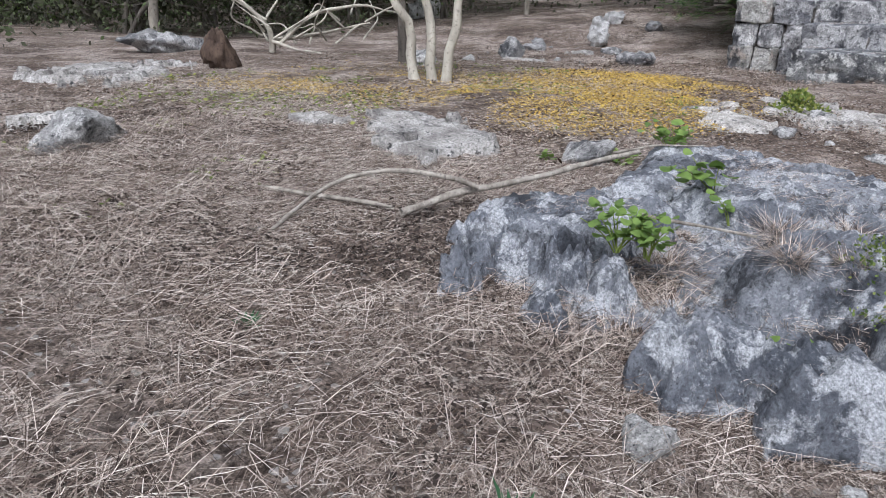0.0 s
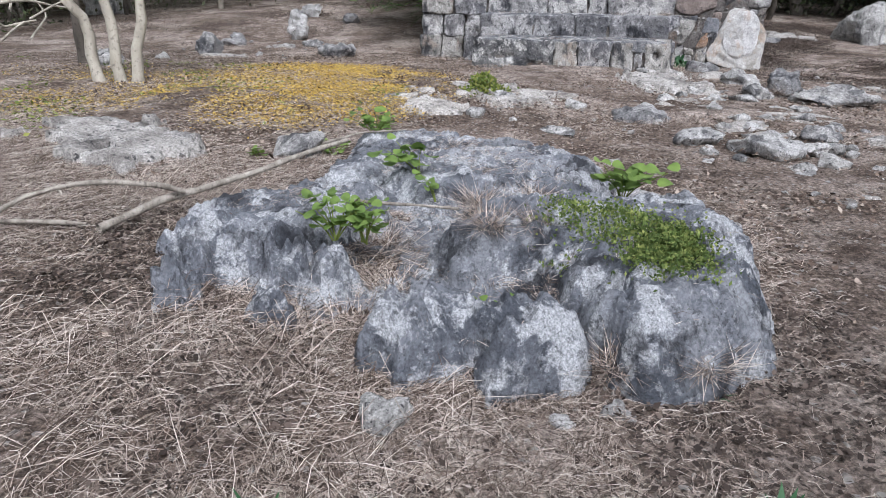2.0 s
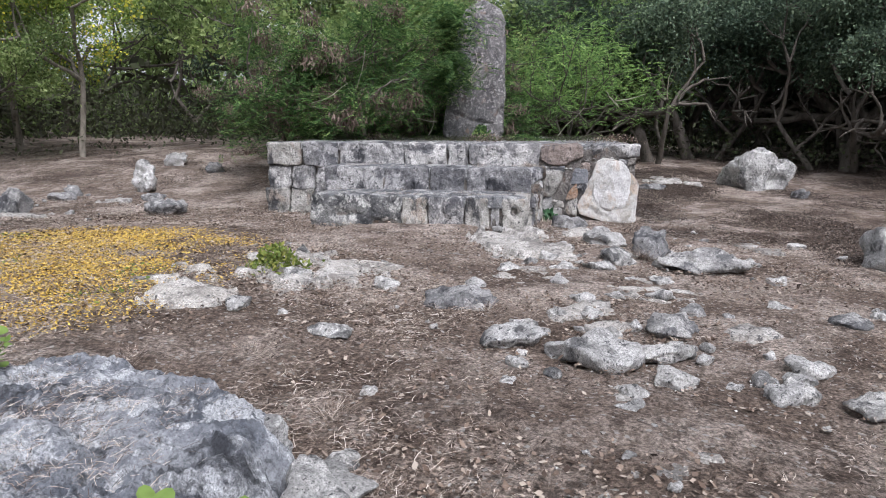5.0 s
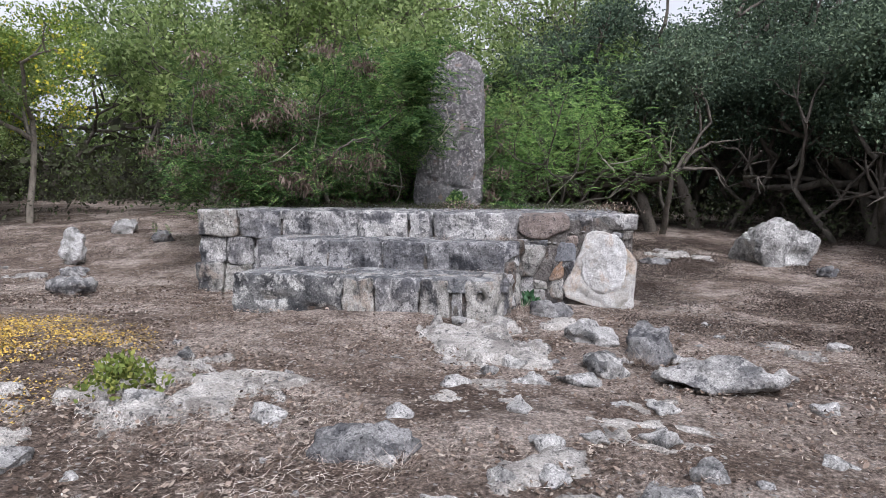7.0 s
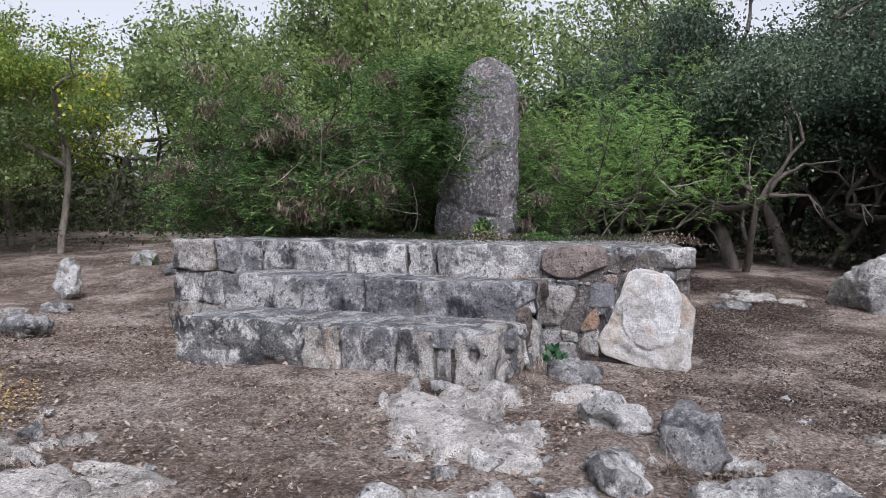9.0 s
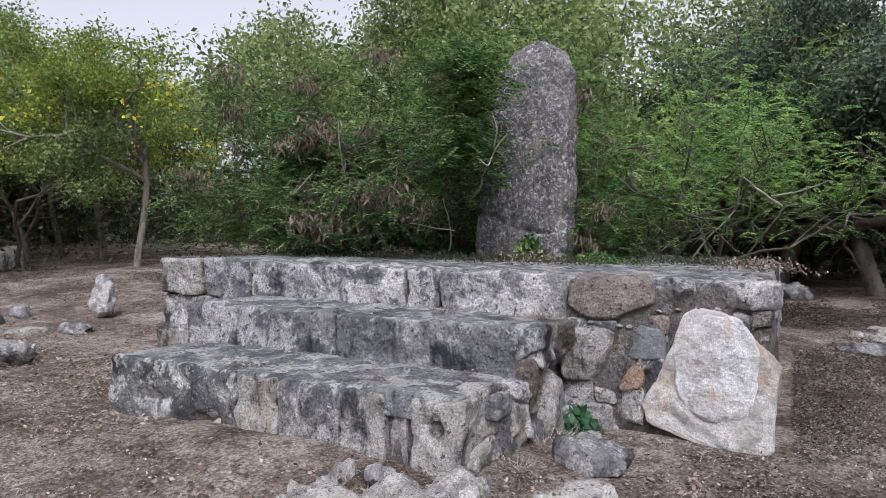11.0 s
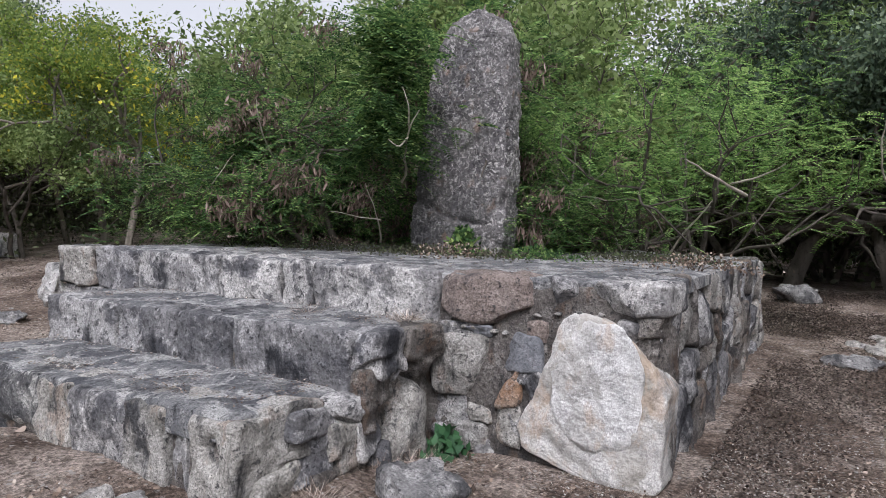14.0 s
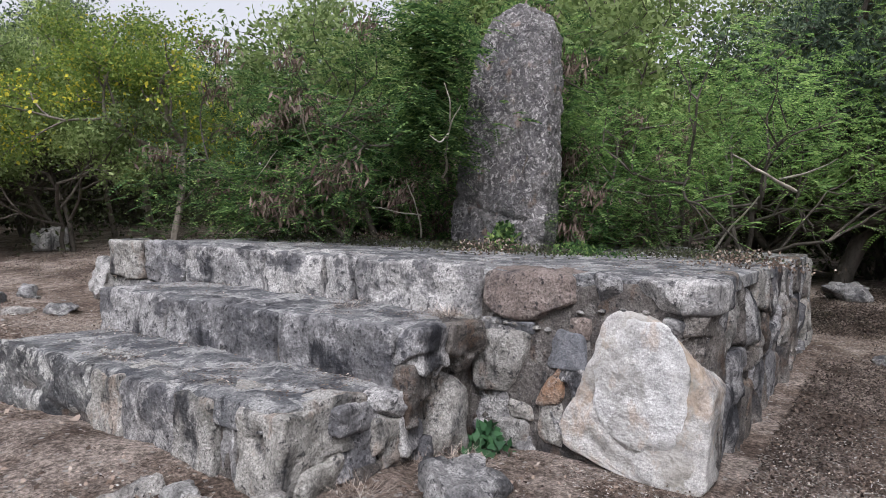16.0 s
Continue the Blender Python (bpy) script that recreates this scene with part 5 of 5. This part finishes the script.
# damp litter, strewn thickly to darken ground that lies in tree shade
for x0, x1, y0, y1, n, seed in ((9.5, 22.0, -9.0, -2.2, 330000, 31), (15.0, 22.0, 3.2, 13.0, 70000, 33), (0.3, 2.6, -2.5, 3.0, 15000, 35)):
    x, y = scatter(rng, n, x0, x1, y0, y1, seed, 0.8, -0.15)
    flakes("leaf_litter", "dark damp leaf litter with ground shade put into its colour", rng, x, y, 0.024, SHADELITTER, 0.02)

# yellow fallen blossoms
n = 215000
x, y = rng.uniform(4.6, 10.2, n), rng.uniform(1.4, 7.4, n)
e = np.sqrt(((x - 7.6) / 2.3) ** 2 + ((y - 3.1 - 0.0 * x) / 1.55) ** 2)
w = np.clip(1.15 - e, 0, 1) + 0.32 * np.exp(-((x - 6.0) / 1.1) ** 2 - ((y - 5.6) / 1.6) ** 2)
w = w * (0.75 + 0.7 * fbm(np.stack([x, y, x * 0], 1) * 1.6, 55, 3))
keep = w * 2.0 > rng.uniform(0, 1, n)
flakes("fallen_blossoms", "bright yellow fallen blossoms covering the ground", rng, x[keep], y[keep], 0.0195, PETAL, 0.02, "flowers")
# low green herbs
n = 15000
x, y = rng.uniform(1.5, 8.5, n), rng.uniform(2.0, 8.0, n)
thick = fbm(np.stack([x, y, x * 0], 1) * 1.5, 61, 3) + 0.5 * np.exp(-((x - 4.8) / 1.2) ** 2 - ((y - 5.0) / 1.5) ** 2)
keep = (thick > 0.45) & off_rock(x, y)
flakes("low_herbs", "scattered low green herbs in dry grass", rng, x[keep], y[keep], 0.035, HERB, 0.05, "herbs")


# ---- plants ----
def round_leaf():
    a = np.linspace(0, 2 * math.pi, 10, endpoint=False)
    rim = np.stack([0.5 + 0.5 * np.cos(a), 0.46 * np.sin(a), 0.10 * np.cos(2 * a)], 1)
    v = np.vstack([rim, [[0.45, 0, -0.04]]])
    f = np.array([(i, (i + 1) % 10, 10) for i in range(10)])
    return mesh_of("leaf", v, f)


LEAF = round_leaf()
LEAF.materials.append(SEEDLEAF)


def seedling(x, y, height, count, size, seed, least=0.0, label="bright green round-leaved seedling growing in a rock cleft"):
    rng = random.Random(seed)
    z = max(outcrop_z(x, y) - 0.02, least)
    base = root("seedling", x, y, z, label, "plant", "seedlings")
    for s in range(max(1, count // 7)):
        lean = rng.uniform(-0.9, 0.9), rng.uniform(-1.1, 1.1)
        p = bent([(0, 0, 0), (lean[0] * height * 0.3, lean[1] * height * 0.3, height * 0.5), (lean[0] * height, lean[1] * height, height * 0.95)], 8, seed + s, 0.01)
        part("stem", mesh_of("stem", *tube(p, np.linspace(0.004, 0.002, 8), 5)), HERB, base)
        for k in range(7):
            q = p[rng.randint(3, 7)]
            yaw = rng.uniform(0, 360)
            leaf = part("leaf", LEAF, None, base)
            k2 = size * rng.uniform(0.6, 1.15)
            leaf.matrix_basis = pose(*q, rng.uniform(-25, 25), rng.uniform(-35, 15), yaw) @ Matrix.Scale(k2, 4) @ Matrix.Translation((0.25, 0, 0))


seedling(2.74, 1.00, 0.16, 63, 0.055, 1, 0.44)
seedling(2.72, 0.86, 0.15, 49, 0.05, 11, 0.44)
seedling(3.80, 0.90, 0.18, 21, 0.085, 2, 0.44)
seedling(3.50, 0.74, 0.12, 14, 0.05, 12, 0.40)
seedling(3.56, -0.22, 0.20, 49, 0.075, 3, 0.44)
seedling(4.85, 1.50, 0.18, 63, 0.06, 4)
seedling(4.72, 1.80, 0.12, 28, 0.05, 5)
seedling(4.3, 2.15, 0.10, 14, 0.05, 6)
seedling(2.47, 0.27, 0.14, 14, 0.04, 7)


def low_bush(x, y, r, h, seed, label, material=HERB, count=500, leaf=0.03, z=None, name="low_plant", category="plant", up_bias=0.6):
    rng = np.random.RandomState(seed)
    base = outcrop_z(x, y) if z is None else z
    p = rng.normal(0, 0.45, (count, 2)) * r
    hh = h * np.clip(1 - (np.hypot(p[:, 0], p[:, 1]) / r) ** 2, 0.1, 1) * rng.uniform(0.1, 1, count)
    at = np.stack([p[:, 0], p[:, 1], hh], 1)
    along = unit(rng.normal(0, 1, at.shape) + np.array([0, 0, up_bias])) * leaf * rng.uniform(0.6, 1.3, (count, 1))
    across = unit(np.cross(along, rng.normal(0, 1, at.shape))) * leaf * 0.3
    ob = root(name, x, y, base, label, category)
    for k in range(5):
        a = k * 1.26 + seed
        p = np.array([(0, 0, -0.01), (math.cos(a) * r * 0.2, math.sin(a) * r * 0.2, h * 0.4), (math.cos(a) * r * 0.5, math.sin(a) * r * 0.5, h * 0.7)])
        part("stem", mesh_of("stem", *tube(bent(p, 6, seed + k), np.linspace(0.004, 0.002, 6), 5)), SHADEGREYBARK, ob)
    part("foliage", mesh_of("foliage", *quads(at, along, across), False), material, ob)
    return ob


# creeping mat on the outcrop
rng = np.random.RandomState(301)
cx = np.concatenate([rng.normal(2.68, 0.11, 4600), rng.normal(2.92, 0.10, 1500), rng.normal(3.04, 0.09, 700), rng.normal(2.68, 0.04, 300)])
cy = np.concatenate([rng.normal(-0.38, 0.08, 4600), rng.normal(-0.24, 0.10, 1500), rng.normal(0.0, 0.08, 700), rng.normal(0.07, 0.04, 300)])
cz = np.array([outcrop_z(a, b) for a, b in zip(cx, cy)]) + rng.uniform(0.0, 0.05, len(cx))
at = np.stack([cx, cy, cz], 1)
at = at[cz > 0.40]
along = unit(rng.normal(0, 1, at.shape) + np.array([0, 0, 0.5])) * 0.017 * rng.uniform(0.5, 1.5, (len(at), 1))
across = unit(np.cross(along, rng.normal(0, 1, at.shape))) * 0.006
mat_plant = part("creeping_plant", mesh_of("creeping_plant", *quads(at, along, across), False), MATLEAF)
tagged(mat_plant, "mat of small-leaved creeping plant on the outcrop", "plant")

low_bush(7.95, 1.25, 0.26, 0.22, 5, "small yellow-green bushy plant on bedrock", HERB, 700, 0.05)
low_bush(14.85, -0.02, 0.20, 0.28, 6, "small green leafy plant at the foot of the stele", FEATHER, 500, 0.06, 1.27)
low_bush(14.9, -0.75, 0.30, 0.12, 7, "weedy green tuft on the platform", FEATHER, 300, 0.05, 1.27)
low_bush(12.5, -1.25, 0.14, 0.16, 8, "small dark green plant in the platform's corner", DARKLEAF, 120, 0.09, 0.14)
rng = random.Random(12)
for i in range(16):
    x, y = rng.uniform(14.3, 15.8), 3.0 - i * 0.36 + rng.uniform(-0.1, 0.1)
    low_bush(x, y, 0.5, rng.uniform(0.07, 0.15), 20 + i, "dry weedy fringe on the platform's back", (SHADEBRUSH, SHADEBRUSH, SHADEBRUSH, LITTER, SHADEBRUSH, FEATHER)[i % 6], 420, 0.03, 1.27, "weed_tuft", "weeds")


def rosette(x, y, seed, size=0.13):
    rng = np.random.RandomState(seed)
    n = 16
    yaw = np.linspace(0, 2 * math.pi * 2, n) + rng.normal(0, 0.2, n)
    rise = rng.uniform(0.2, 1.0, n)
    along = np.stack([np.cos(yaw), np.sin(yaw), rise], 1) * size * rng.uniform(0.6, 1.0, (n, 1))
    across = np.stack([-np.sin(yaw), np.cos(yaw), 0 * yaw], 1) * size * 0.12
    ob = part("rosette_plant", mesh_of("rosette_plant", *quads(np.zeros((n, 3)), along, across), False), DARKLEAF)
    ob.matrix_basis = pose(x, y, ground_z(x, y) + 0.01)
    tagged(ob, "small dark green rosette plant in dry grass", "plant")


rosette(2.17, -0.32, 1)
rosette(2.2, -0.53, 2, 0.09)
rosette(1.62, -0.62, 3, 0.11)
rosette(1.45, 1.85, 4, 0.08)
rosette(1.25, 0.62, 5, 0.10)


def tuft(x, y, h, count, seed, z=None, label="tuft of dry grey-brown grass"):
    rng = np.random.RandomState(seed)
    yaw = rng.uniform(0, 2 * math.pi, count)
    lean = rng.uniform(0.65, 1.18, count)
    ln = h * rng.uniform(0.5, 1.5, count)
    root_at = np.stack([rng.normal(0, h * 0.22, count), rng.normal(0, h * 0.22, count), np.zeros(count)], 1)
    along = np.stack([np.cos(yaw) * lean, np.sin(yaw) * lean, 1.2 - lean], 1) * ln[:, None]
    across = np.stack([-np.sin(yaw), np.cos(yaw), 0 * yaw], 1) * 0.0012
    ob = part("grass_tuft", mesh_of("grass_tuft", *quads(root_at, along, across), False), STRAW)
    ob.matrix_basis = pose(x, y, (outcrop_z(x, y) if z is None else z) - 0.01)
    return tagged(ob, label, "grass")


for i, (x, y, h, c) in enumerate(((9.82, -2.25, 0.24, 420), (9.9, -2.5, 0.22, 260), (7.35, -0.72, 0.2, 120), (11.95, -1.15, 0.22, 200), (11.4, -1.15, 0.2, 160), (12.2, -1.2, 0.2, 140), (2.3, 0.78, 0.2, 260), (2.6, 0.70, 0.2, 240),
                                  (2.15, -0.2, 0.14, 120), (2.55, 0.02, 0.16, 160), (3.0, 0.85, 0.18, 200), (2.9, 0.35, 0.16, 200), (3.2, 0.45, 0.16, 160), (2.1, 0.95, 0.2, 240),
                                  (2.2, -0.5, 0.15, 140), (3.0, 0.15, 0.14, 160), (3.35, 0.2, 0.14, 140), (5.9, 0.6, 0.2, 160), (5.6, 1.2, 0.2, 160), (5.2, -0.1, 0.16, 120))):
    tuft(x, y, h, c * 2, 500 + i)
tuft(12.35, -0.2, 0.16, 120, 601, 0.96, "dry yellowish weed on the middle step")
tuft(12.5, -0.95, 0.22, 300, 602, 0.95, "bunch of dry grass hanging over the steps")
tuft(12.45, 0.3, 0.08, 60, 603, 0.96, "dry yellowish weed on the middle step")


# dry leaves lying singly on the ground
for x, y, turn, size in ((11.02, 0.86, 20, 0.09), (10.98, 0.78, 110, 0.07), (6.2, -0.2, 60, 0.06), (3.3, -1.3, 10, 0.06), (2.7, -1.2, 80, 0.07), (1.5, 0.2, 130, 0.05)):
    me = LEAF.copy()
    me.materials.clear()
    leaf = part("dry_leaf", me, STRAW)
    leaf.matrix_basis = pose(x, y, ground_z(x, y) + 0.02, 8, -6, turn) @ Matrix.Diagonal((size, size * 0.6, size, 1))
    tagged(leaf, "single pale dry leaf lying on the soil", "leaf")


def strewn(name, label, count, x0, x1, y0, y1, z, seed, material=LITTER, size=0.015):
    """Crumbs of leaf lying on a level stone surface."""
    rng = np.random.RandomState(seed)
    x, y = rng.uniform(x0, x1, count), rng.uniform(y0, y1, count)
    thick = fbm(np.stack([x, y, x * 0], 1) * 2.5, seed, 3) + 0.5 * (x - x0) / (x1 - x0)
    keep = thick > 0.2 + rng.uniform(-0.3, 0.3, count)
    x, y = x[keep], y[keep]
    yaw = rng.uniform(0, 2 * math.pi, len(x))
    ln = size * rng.uniform(0.4, 1.5, (len(x), 1))
    at = np.stack([x, y, z + rng.uniform(0.004, 0.014, len(x))], 1)
    along = np.stack([np.cos(yaw), np.sin(yaw), rng.normal(0, 0.2, len(x))], 1) * ln
    across = np.stack([-np.sin(yaw), np.cos(yaw), rng.normal(0, 0.2, len(x))], 1) * ln * 0.25
    tagged(part(name, mesh_of(name, *quads(at, along, across), False), material), label, "leaves", kind="stuff")


strewn("step_litter", "dry leaf crumbs on the lowest step", 5000, 11.2, 11.85, -0.85, 1.9, 0.648, 1)
strewn("step_litter", "dry leaf crumbs on the middle step", 4000, 12.0, 12.65, -1.0, 1.95, 0.968, 2)
strewn("step_litter", "dry leaf crumbs on the platform's top", 9000, 12.9, 15.6, -2.3, 3.0, 1.28, 3)
strewn("step_litter", "pale straw bits on the lowest step", 700, 11.2, 11.85, -0.85, 1.9, 0.65, 4, STRAW, 0.016)
strewn("step_litter", "pale straw bits on the middle step", 600, 12.0, 12.65, -1.0, 1.95, 0.97, 5, STRAW, 0.016)
